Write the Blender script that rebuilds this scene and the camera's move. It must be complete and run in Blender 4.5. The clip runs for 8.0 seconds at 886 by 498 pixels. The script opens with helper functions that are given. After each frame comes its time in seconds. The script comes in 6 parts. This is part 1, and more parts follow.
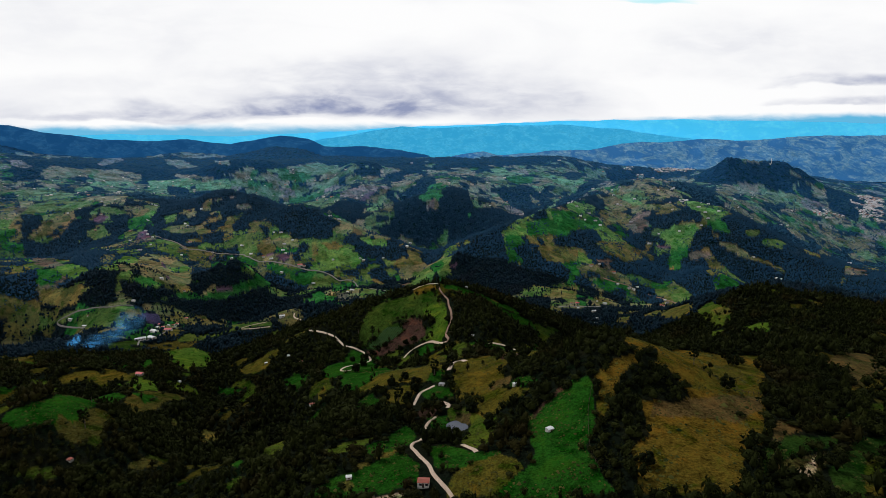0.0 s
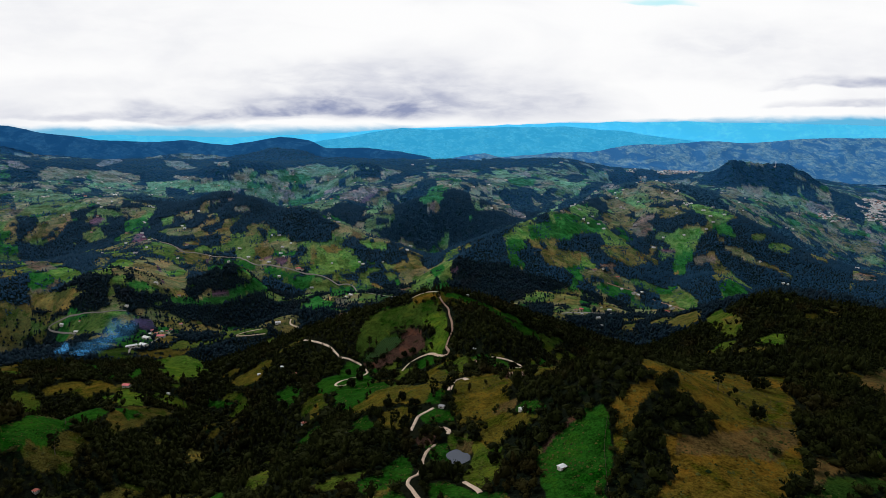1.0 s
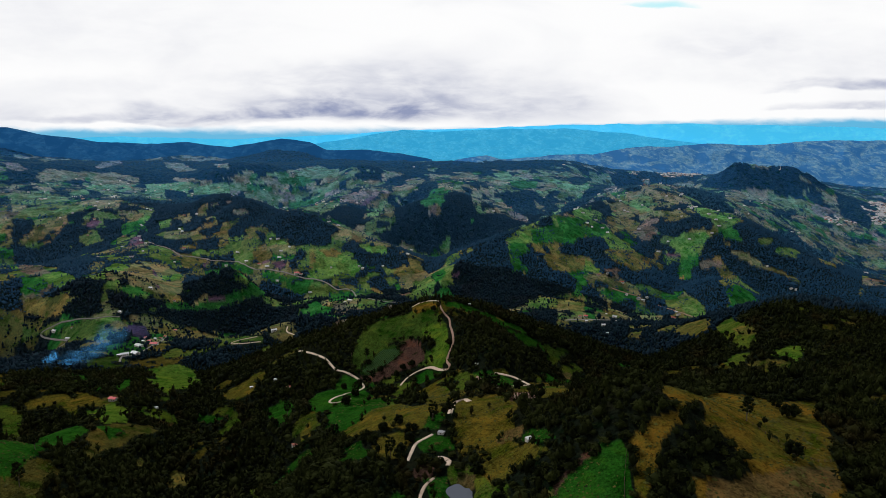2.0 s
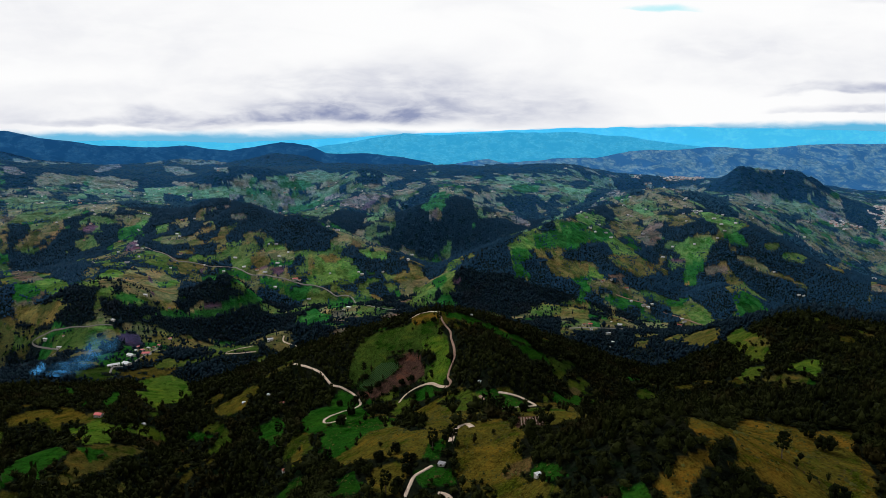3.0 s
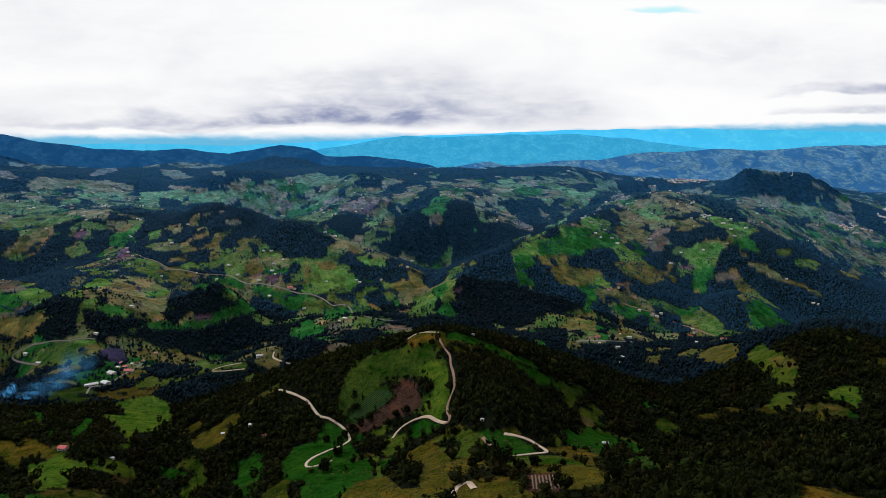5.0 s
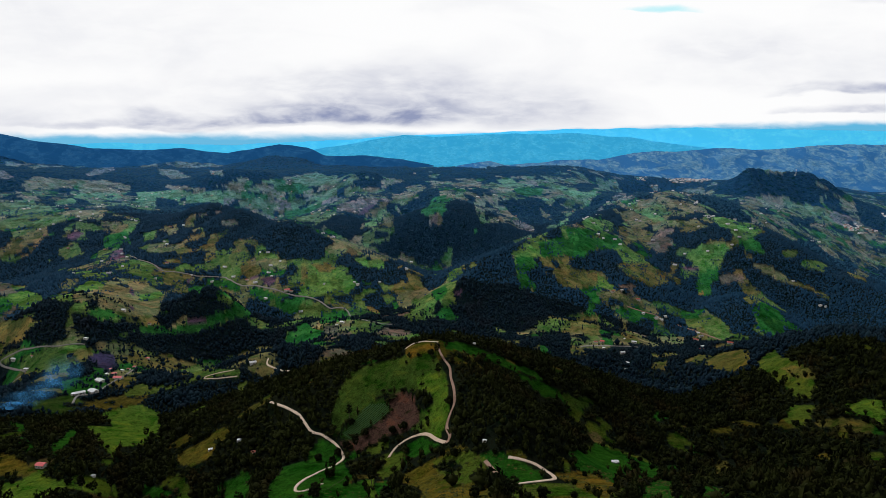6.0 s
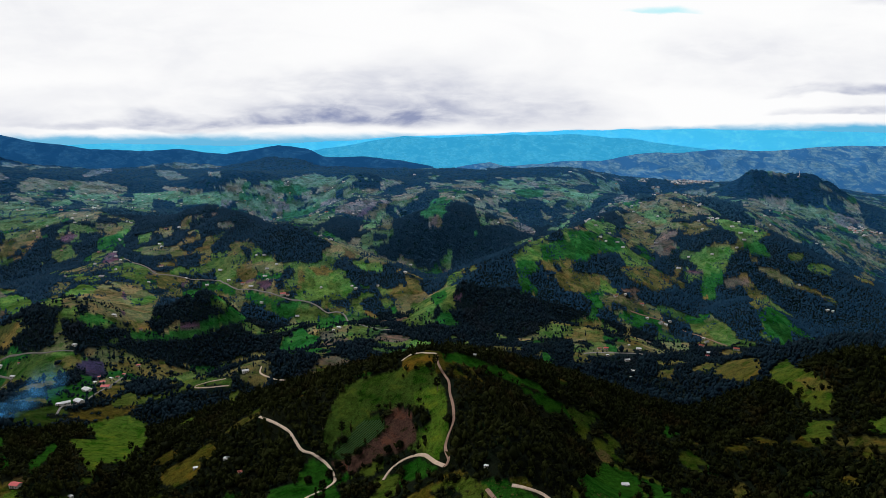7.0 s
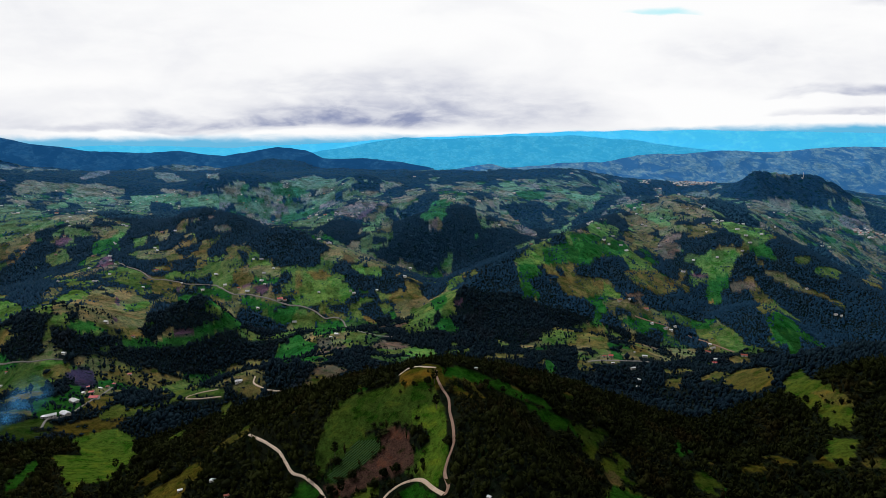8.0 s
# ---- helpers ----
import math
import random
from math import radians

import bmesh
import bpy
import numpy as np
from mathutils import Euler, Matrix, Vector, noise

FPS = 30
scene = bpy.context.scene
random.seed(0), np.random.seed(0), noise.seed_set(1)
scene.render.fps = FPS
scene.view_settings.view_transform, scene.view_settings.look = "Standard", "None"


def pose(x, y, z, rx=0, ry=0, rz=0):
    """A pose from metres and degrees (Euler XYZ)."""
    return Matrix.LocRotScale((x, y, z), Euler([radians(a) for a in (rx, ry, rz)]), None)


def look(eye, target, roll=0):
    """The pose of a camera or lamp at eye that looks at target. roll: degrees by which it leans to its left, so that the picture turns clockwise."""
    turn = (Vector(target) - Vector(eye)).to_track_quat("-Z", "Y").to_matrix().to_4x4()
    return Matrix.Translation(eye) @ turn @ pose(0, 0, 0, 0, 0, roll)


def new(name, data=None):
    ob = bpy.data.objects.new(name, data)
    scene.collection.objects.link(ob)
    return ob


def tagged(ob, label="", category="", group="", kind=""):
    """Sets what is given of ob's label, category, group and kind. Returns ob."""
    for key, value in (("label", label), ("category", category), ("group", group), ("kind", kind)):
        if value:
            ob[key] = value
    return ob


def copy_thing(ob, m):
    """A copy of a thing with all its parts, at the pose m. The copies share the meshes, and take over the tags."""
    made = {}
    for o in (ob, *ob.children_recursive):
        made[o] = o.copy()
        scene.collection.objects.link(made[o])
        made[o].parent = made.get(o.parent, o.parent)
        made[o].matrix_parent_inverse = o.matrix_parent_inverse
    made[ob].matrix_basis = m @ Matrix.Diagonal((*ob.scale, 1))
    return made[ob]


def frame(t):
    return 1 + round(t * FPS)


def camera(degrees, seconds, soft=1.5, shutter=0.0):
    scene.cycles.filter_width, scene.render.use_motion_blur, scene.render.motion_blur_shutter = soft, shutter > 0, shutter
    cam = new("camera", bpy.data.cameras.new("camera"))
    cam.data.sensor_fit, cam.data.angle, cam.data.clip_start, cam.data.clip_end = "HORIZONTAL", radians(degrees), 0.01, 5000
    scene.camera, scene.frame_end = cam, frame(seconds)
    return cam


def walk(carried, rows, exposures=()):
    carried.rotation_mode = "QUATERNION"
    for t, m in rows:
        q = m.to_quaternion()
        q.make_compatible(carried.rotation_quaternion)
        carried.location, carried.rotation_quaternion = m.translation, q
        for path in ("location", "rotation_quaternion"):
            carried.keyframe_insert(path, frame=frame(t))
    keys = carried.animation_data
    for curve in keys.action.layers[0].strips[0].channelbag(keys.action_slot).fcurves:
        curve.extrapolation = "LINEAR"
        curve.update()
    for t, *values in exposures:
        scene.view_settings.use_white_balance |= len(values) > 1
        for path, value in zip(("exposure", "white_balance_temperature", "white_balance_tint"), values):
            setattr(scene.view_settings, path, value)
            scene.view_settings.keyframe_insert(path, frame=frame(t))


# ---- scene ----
# Camera: seconds, x, y, z, yaw, pitch, roll. A level flight over a hill country.
cam = camera(73.7, 8.0, soft=0.6)
PATH = [
    (0, 0.00, 0.00, 300.00, -0.588, -10.324, -0.058),
    (0.5, 0.43, 14.83, 300.35, -0.547, -10.260, 0.020),
    (1, 0.60, 29.19, 301.04, -0.502, -10.185, 0.084),
    (1.5, 1.31, 43.86, 301.57, -0.422, -10.116, 0.119),
    (3, 2.16, 85.86, 303.35, -0.245, -9.695, 0.114),
    (3.5, 2.66, 99.99, 303.75, -0.194, -9.521, 0.090),
    (4, 3.23, 113.93, 304.52, -0.154, -9.421, 0.068),
    (4.5, 4.38, 127.79, 305.70, -0.106, -9.449, 0.006),
    (6, 5.55, 171.84, 307.42, -0.100, -9.576, -0.035),
    (6.5, 5.99, 186.70, 307.47, -0.107, -9.524, -0.031),
    (7, 6.59, 201.24, 307.47, -0.103, -9.472, 0.014),
    (7.5, 7.20, 215.81, 307.98, -0.086, -9.408, -0.071),
    (8, 7.75, 230.00, 308.70, -0.038, -9.344, -0.081),
]
walk(cam, [(t, pose(x, y, z, 90 + pitch, 0, yaw) @ pose(0, 0, 0, 0, 0, roll)) for t, x, y, z, yaw, pitch, roll in PATH])

# ---- sky and light ----
SUN_AZIMUTH, SUN_HEIGHT = 322.0, 46.0      # degrees: where the sun stands behind the cloud
world = bpy.data.worlds.new("sky")
scene.world = world
world.use_nodes = True


class Nodes:
    """Short hand for a node tree."""

    def __init__(self, tree):
        self.tree = tree
        tree.nodes.clear()

    def add(self, kind, *links, **settings):
        node = self.tree.nodes.new(kind)
        for key, value in settings.items():
            setattr(node, key, value)
        for slot, value in links:
            if isinstance(value, bpy.types.NodeSocket):
                self.tree.links.new(value, node.inputs[slot])
            else:
                node.inputs[slot].default_value = value
        return node

    def math(self, operation, a, b=0.0, c=0.0, clamp=False):
        return self.add("ShaderNodeMath", (0, a), (1, b), (2, c), operation=operation, use_clamp=clamp).outputs[0]

    def mix(self, factor, a, b, blend="MIX"):
        node = self.add("ShaderNodeMix", data_type="RGBA", blend_type=blend)
        for slot, value in ((0, factor), (6, a), (7, b)):
            if isinstance(value, bpy.types.NodeSocket):
                self.tree.links.new(value, node.inputs[slot])
            else:
                node.inputs[slot].default_value = value
        return node.outputs[2]

    def ramp(self, value, low, high, out0=0.0, out1=1.0):
        node = self.add("ShaderNodeMapRange", (0, value), (1, low), (2, high), (3, out0), (4, out1), interpolation_type="SMOOTHSTEP")
        return node.outputs[0]

    def noise(self, vector, scale, detail=4.0, rough=0.55, warp=0.0):
        node = self.add("ShaderNodeTexNoise", ("Scale", scale), ("Detail", detail), ("Roughness", rough), ("Distortion", warp))
        if vector is not None:
            self.tree.links.new(vector, node.inputs["Vector"])
        return node.outputs[0]


def build_sky():
    n = Nodes(world.node_tree)
    d = n.add("ShaderNodeTexCoord").outputs["Generated"]
    x, y, z = n.add("ShaderNodeSeparateXYZ", (0, d)).outputs
    ahead = n.math("MAXIMUM", y, 0.05)
    u, v = n.math("DIVIDE", x, ahead), n.math("DIVIDE", z, ahead)
    front = n.ramp(y, 0.1, 0.3)

    def drift(across, up, layer, detail, rough=0.5, warp=0.3):
        at = n.add("ShaderNodeCombineXYZ", (0, n.math("MULTIPLY", u, across)), (1, n.math("MULTIPLY", v, up)), (2, layer)).outputs[0]
        return n.noise(at, 1.0, detail, rough, warp)

    bend, roll, wisps, billow = drift(6, 16, 1.0, 5), drift(7, 20, 4.0, 5), drift(14, 46, 7.0, 5, 0.55), drift(3.2, 7.5, 9.0, 6, 0.52, 0.6)
    uu = n.math("ADD", u, n.math("MULTIPLY", n.math("SUBTRACT", bend, 0.5), 0.18))
    vv = n.math("ADD", v, n.math("MULTIPLY", n.math("SUBTRACT", roll, 0.5), 0.034))

    def bank(az, el, wide, tall, weight):
        """A grey cloud base at an azimuth and a height, as tangents, sharper below than above."""
        a = n.math("DIVIDE", n.math("SUBTRACT", uu, az), wide)
        e = n.math("DIVIDE", n.math("SUBTRACT", vv, el), tall)
        e = n.math("MULTIPLY", e, n.ramp(e, -0.25, 0.25, 2.0, 0.8))
        r = n.math("ADD", n.math("MULTIPLY", a, a), n.math("MULTIPLY", e, e))
        return n.math("MULTIPLY", n.ramp(r, 1.9, -0.5), weight)

    low_banks = [(-0.176, 0.051, 0.17, 0.024, 0.50), (-0.12, 0.066, 0.30, 0.050, 0.32), (0.07, 0.054, 0.22, 0.036, 0.28), (-0.30, 0.043, 0.16, 0.011, 0.32), (-0.42, 0.036, 0.26, 0.009, 0.45), (-0.475, 0.048, 0.06, 0.013, 0.35), (-0.66, 0.046, 0.22, 0.022, 0.16), (0.72, 0.094, 0.15, 0.011, 0.6), (0.72, 0.062, 0.14, 0.008, 0.5)]
    high_banks = [(0.74, 0.245, 0.08, 0.025, 0.4), (-0.60, 0.17, 0.34, 0.09, 0.09), (0.47, 0.16, 0.12, 0.035, 0.12), (0.58, 0.12, 0.26, 0.05, 0.12), (-0.05, 0.11, 0.4, 0.03, 0.07)]
    base = 0.0
    for b in low_banks + high_banks:
        base = n.math("ADD", base, bank(*b))
    base = n.math("MULTIPLY", n.math("MULTIPLY", base, front), n.ramp(wisps, 0.25, 0.75, 0.45, 1.45))
    base = n.math("ADD", base, n.math("MULTIPLY", n.ramp(billow, 0.46, 0.72), n.ramp(v, 0.06, 0.16, 0.17, 0.11)))
    white = n.mix(n.math("MINIMUM", base, 1.0), (0.985, 0.985, 0.990, 1), (0.29, 0.33, 0.50, 1))
    sky = n.add("ShaderNodeTexSky", sky_type="NISHITA", sun_disc=False, sun_elevation=radians(SUN_HEIGHT), sun_rotation=radians(SUN_AZIMUTH))
    blue = n.mix(1.0, sky.outputs[0], (0.05, 0.05, 0.05, 1), "MULTIPLY")
    haze = n.mix(0.9, blue, (0.11, 0.50, 0.80, 1))
    # the cloud's lower edge, higher to the east, with clear air below
    edge = n.math("SUBTRACT", n.math("ADD", v, n.math("MULTIPLY", n.math("SUBTRACT", wisps, 0.5), 0.018)), n.ramp(u, -0.15, 0.75, 0.024, 0.044))
    colour = n.mix(n.ramp(edge, -0.008, 0.006), haze, white)
    gap = n.math("MULTIPLY", bank(0.375, 0.217, 0.05, 0.007, 1.0), front)
    colour = n.mix(gap, colour, (0.50, 0.88, 0.95, 1))
    # bright towards the horizon ahead; overhead, out of view, a dimmed grey added to darken the ground
    deck = n.add("ShaderNodeCombineXYZ", (0, n.math("DIVIDE", x, n.math("ADD", n.math("MAXIMUM", z, 0.0), 0.14))), (1, n.math("DIVIDE", y, n.math("ADD", n.math("MAXIMUM", z, 0.0), 0.14))), (2, 0.0)).outputs[0]
    dim_zenith = n.mix(n.ramp(n.noise(deck, 0.8, 4), 0.35, 0.65), (0.15, 0.165, 0.20, 1), (0.30, 0.32, 0.37, 1))
    colour = n.mix(n.ramp(z, 0.25, 0.5), colour, dim_zenith)
    light = n.add("ShaderNodeBackground", (0, colour), (1, 1.0))
    n.add("ShaderNodeOutputWorld", (0, light.outputs[0]))


build_sky()
sun = new("sun", bpy.data.lights.new("sun", "SUN"))
sun.data.energy, sun.data.angle, sun.data.color = 2.0, radians(12), (0.98, 0.98, 1.0)
az, el = radians(SUN_AZIMUTH), radians(SUN_HEIGHT)
sun.matrix_world = look((600 * math.sin(az) * math.cos(el), 600 * math.cos(az) * math.cos(el), 600 * math.sin(el)), (0, 0, 0))
scene.view_settings.exposure = 0.0

# ---- the lie of the land: x to the east, y ahead, z up ----
# BEGIN LAND
def value_noise(x, y, seed):
    """Smooth noise from 0 to 1 on a unit lattice."""
    xi, yi = np.floor(x), np.floor(y)
    u, v = x - xi, y - yi
    u, v = u * u * u * (u * (u * 6 - 15) + 10), v * v * v * (v * (v * 6 - 15) + 10)
    xi, yi = xi.astype(np.int64), yi.astype(np.int64)

    def grain(a, b):
        h = (a * 374761393 + b * 668265263 + seed * 1274126177) & 0xFFFFFFFF
        h = ((h ^ (h >> 13)) * 1274126177) & 0xFFFFFFFF
        return ((h ^ (h >> 16)) & 0xFFFFFF) / 16777215.0

    top = grain(xi, yi) * (1 - u) + grain(xi + 1, yi) * u
    low = grain(xi, yi + 1) * (1 - u) + grain(xi + 1, yi + 1) * u
    return top * (1 - v) + low * v


def fractal(x, y, wave, octaves, seed, ridged=False):
    """Noise in several octaves, about -1 to 1, or 0 to 1 with sharp crests."""
    total, size, norm = 0.0, 1.0, 0.0
    for k in range(octaves):
        c, s = math.cos(0.6 + k), math.sin(0.6 + k)
        v = 2 * value_noise((c * x - s * y) / wave, (s * x + c * y) / wave, seed + k) - 1
        total = total + size * ((1 - np.abs(v)) if ridged else v)
        norm += size
        wave, size = wave / 2.03, size * 0.5
    return total / norm


def step(v, low, high):
    t = np.clip((v - low) / (high - low), 0, 1)
    return t * t * (3 - 2 * t)


# Hills and hollows: x, y, reach, height.
NEAR_GROUND = [(381, -427, 319, 122), (-12, 103, 66, -31), (-48, 104, 131, 65), (-535, 129, 245, 48), (-165, 159, 131, -20), (-61, 230, 62, 30), (190, 296, 230, 98), (-13, 308, 53, -35), (331, 313, 96, -20), (97, 315, 33, 25), (-252, 369, 56, 57), (-158, 415, 57, -33), (9, 416, 84, 20), (278, 427, 87, 21), (-224, 511, 70, -65), (-142, 530, 68, 33), (-278, 541, 71, 68), (-40, 550, 75, -17), (53, 553, 35, 44), (-372, 554, 63, -49)]
SADDLE_AND_GLENS = [(160, 564, 94, -28), (253, 586, 61, -17), (37, 625, 37, 46), (-215, 627, 57, -74), (433, 642, 74, 16), (-151, 710, 62, 61), (-2, 724, 55, 73), (-311, 731, 79, 15), (292, 778, 56, -42), (433, 782, 43, 26), (579, 810, 148, 42), (-242, 866, 133, -79), (313, 909, 82, -24), (535, 960, 80, 31), (254, 988, 78, -43), (-695, 994, 255, -67), (-238, 1012, 97, 50), (958, 1081, 229, -75), (-815, 1097, 103, -168)]
VALLEY_SIDES = [(-395, 1207, 106, -73), (-702, 1207, 87, 87), (342, 1291, 88, 21), (-191, 1326, 123, 24), (-476, 1394, 55, 82), (-323, 1403, 85, 24), (669, 1404, 121, 85), (700, 1449, 245, -174), (1227, 1458, 327, -34), (323, 1483, 68, -101), (714, 1518, 89, 83), (510, 1538, 151, -16), (-1437, 1540, 465, -32), (-103, 1562, 89, -30), (-421, 1584, 135, -114), (70, 1653, 395, -230), (201, 1677, 238, 230), (-1150, 1741, 212, -59), (-1229, 1782, 146, -45), (-309, 1790, 160, 118), (895, 1837, 142, 91), (1745, 1838, 431, -98), (495, 1849, 73, 26)]
UPLANDS = [(-456, 1909, 119, 70), (508, 1951, 238, 17), (-53, 2018, 187, -126), (-735, 2093, 91, 80), (-2352, 2110, 394, -41), (1161, 2119, 152, -71), (-1147, 2143, 230, 54), (1759, 2170, 414, -170), (-37, 2302, 186, 160), (889, 2335, 259, 114), (408, 2367, 255, -46), (-153, 2430, 107, -92), (-133, 2458, 105, -21), (1337, 2523, 217, 43), (473, 2589, 166, -9), (624, 2682, 70, -39), (-385, 2698, 136, 46)]
FAR_UPLANDS = [(69, 2772, 151, 52), (-2060, 2824, 310, 32), (-759, 2849, 232, -132), (-1337, 2973, 244, -60), (1623, 2981, 103, -91), (2586, 3014, 406, -115), (-3133, 3124, 862, 226), (-405, 3127, 107, 67), (-1050, 3133, 212, 97), (1640, 3130, 229, 105), (1210, 3345, 167, -101), (-696, 3680, 510, 73), (328, 3857, 699, 112), (1120, 3480, 250, -70), (1137, 3868, 282, 53), (2047, 3999, 580, 116), (953, 3999, 393, 32), (-1636, 4147, 678, 98)]
ROAD_RIDGE = [(-36, 186, 48, -19), (-36, 330, 48, 21), (-132, 234, 48, -3), (140, 170, 80, -5), (-84, 378, 48, -6), (60, 378, 48, 1), (-84, 234, 48, -19), (12, 186, 48, -11), (60, 234, 48, 5), (12, 330, 48, -9), (-36, 282, 48, 6)]
HILLS = (ROAD_RIDGE, NEAR_GROUND, SADDLE_AND_GLENS, VALLEY_SIDES, UPLANDS, FAR_UPLANDS)
# The far range's crest: x, y, height.
RANGE_WEST = [(-4400, 4100, 470), (-3700, 4300, 440), (-3087, 4300, 415), (-2855, 4300, 364), (-2443, 4250, 323), (-2054, 4200, 302), (-1779, 4200, 319), (-1469, 4200, 280), (-1342, 4250, 303), (-1139, 4300, 343), (-939, 4300, 319), (-801, 4200, 268), (-500, 4050, 265), (-275, 4000, 243), (-48, 3900, 204)]
RANGE_EAST = [(97, 3850, 208), (302, 3900, 240), (395, 3900, 214), (579, 3900, 221), (782, 4000, 245), (1035, 4100, 240), (1297, 4200, 289), (1535, 4200, 292), (1896, 4300, 316), (2142, 4300, 304), (2608, 4400, 328), (2857, 4400, 340), (3276, 4400, 338), (4400, 4300, 380)]

# Spurs with a marked crest: slope of the sides, then x, y, height along the crest.
HILL_TOP = (0.42, [(-102, 690, 78), (-79, 700, 94), (-51, 715, 110), (-31, 735, 114), (-1, 741, 119), (21, 745, 120), (46, 738, 104), (78, 742, 88), (111, 752, 65)])
EAST_BROW = (0.48, [(16, 1440, -5), (111, 1600, 45), (218, 1690, 72), (337, 1790, 96), (424, 1900, 98), (632, 2300, 98)])
DARK_HILL = (0.42, [(-866, 2100, 75), (-803, 2080, 113), (-718, 2050, 109), (-642, 2020, 124), (-585, 1980, 110), (-518, 1930, 96), (-454, 1880, 85), (-360, 1830, 78), (-288, 1790, 54), (-202, 1740, 36), (-120, 1690, 21), (-72, 1640, 12)])
KNOB = (0.80, [(1440, 3070, 184), (1510, 3080, 224), (1590, 3090, 214), (1660, 3090, 199), (1800, 3090, 200), (1930, 3050, 125)])


def spur(x, y, slope, crest):
    """The height of a spur's sides."""
    best = np.full(x.shape, -1e3)
    for (x0, y0, z0), (x1, y1, z1) in zip(crest, crest[1:]):
        dx, dy = x1 - x0, y1 - y0
        t = np.clip(((x - x0) * dx + (y - y0) * dy) / (dx * dx + dy * dy), 0, 1)
        best = np.maximum(best, z0 + t * (z1 - z0) - slope * np.hypot(x - x0 - t * dx, y - y0 - t * dy))
    return best


def land(x, y):
    """The ground's height."""
    x, y = np.asarray(x, float), np.asarray(y, float)
    z = np.full(x.shape, 60.0)
    for hills in HILLS:
        for cx, cy, reach, height in hills:
            z += height * np.exp(-((x - cx) ** 2 + (y - cy) ** 2) / (2.0 * reach * reach))
    wx, wy = x + 12 * fractal(x, y, 90, 3, 51), y + 12 * fractal(x, y, 90, 3, 53)
    for (slope, line), soft in ((HILL_TOP, 3.0), (EAST_BROW, 7.0), (DARK_HILL, 7.0), (KNOB, 9.0)):
        z = np.logaddexp(z / soft, spur(x + (wx - x) * step(y, 900, 1300), y + (wy - y) * step(y, 900, 1300), slope, line) / soft) * soft
    crest = np.array(RANGE_WEST + RANGE_EAST, float)
    wobble = fractal(x, y * 0.3, 260, 4, 31)
    line, top = np.interp(x, crest[:, 0], crest[:, 1]), np.interp(x, crest[:, 0], crest[:, 2]) - 48 - 70 * step(-x, 1300, 2600) - 40 * step(x, 900, 1500) + 6 * wobble
    back = top - np.where(y < line, np.where(x < 500, 0.24, 0.40) * (line - y), 0.7 * (y - line)) - 30 * (1 - fractal(x, y, 420, 4, 37, True)) * step(np.abs(y - line), 0, 500)
    z = np.logaddexp(z / 22.0, back / 22.0) * 22.0
    z -= (70 * step(x, 700, 1200) + 22 * step(-x, 0, 500)) * step(y, 3150, 3500)
    far = step(y, 900, 2200)
    z += 3.0 * (fractal(x, y, 120, 4, 5, True) - 0.62) + 23 * far * (fractal(x, y, 250, 5, 6, True) - 0.62)
    z += (1.3 + 2.5 * far) * fractal(x, y, 46, 3, 11)
    pond = step(np.hypot((x - 11.5) / 6.0, (y - 312.0) / 9.0) + 0.18 * fractal(x, y, 5, 2, 71), 1.7, 0.85)
    return z * (1 - pond) + 139.0 * pond


# END LAND

# ---- materials ----
def material(name):
    m = bpy.data.materials.new(name)
    m.use_nodes = True
    return m, Nodes(m.node_tree)


def finish(n, colour, rough=0.9, bump=None, bump_size=0.3, gloss=0.2):
    s = n.add("ShaderNodeBsdfPrincipled", ("Base Color", colour), ("Roughness", rough), ("Specular IOR Level", gloss))
    if bump is not None:
        b = n.add("ShaderNodeBump", ("Height", bump), ("Strength", 0.6), ("Distance", bump_size))
        n.tree.links.new(b.outputs[0], s.inputs["Normal"])
    n.add("ShaderNodeOutputMaterial", (0, s.outputs[0]))
    return s


def ground_material():
    m, n = material("turf_and_soil")
    base = n.add("ShaderNodeAttribute", attribute_name="cover").outputs["Color"]
    p = n.add("ShaderNodeTexCoord").outputs["Object"]
    tuft, clod, patch, wide = n.noise(p, 0.9, 4, 0.7), n.noise(p, 0.22, 5, 0.7, 0.3), n.noise(p, 0.055, 5, 0.65, 0.5), n.noise(p, 0.012, 4)
    tone = n.math("ADD", n.math("MULTIPLY", tuft, 0.8), n.math("ADD", n.math("MULTIPLY", clod, 0.6), n.math("MULTIPLY", patch, 0.6)))
    shade = n.ramp(tone, 0.74, 1.26, 0.25, 1.75)
    grey = n.add("ShaderNodeCombineXYZ", (0, shade), (1, shade), (2, shade)).outputs[0]
    colour = n.mix(1.0, base, grey, "MULTIPLY")
    dry = n.mix(1.0, colour, (1.32, 0.98, 0.80, 1), "MULTIPLY")
    rank = n.mix(1.0, colour, (0.62, 0.80, 0.60, 1), "MULTIPLY")
    green = n.mix(1.0, colour, (0.55, 1.12, 0.55, 1), "MULTIPLY")
    colour = n.mix(n.ramp(patch, 0.52, 0.64, 0.0, 0.9), colour, dry)
    colour = n.mix(n.ramp(patch, 0.47, 0.37, 0.0, 0.8), colour, green)
    colour = n.mix(n.ramp(clod, 0.54, 0.66, 0.0, 0.7), colour, rank)
    colour = n.mix(n.ramp(wide, 0.48, 0.66, 0.0, 0.5), colour, dry)
    finish(n, colour, 1.0, tone, 1.2, 0.0)
    return m


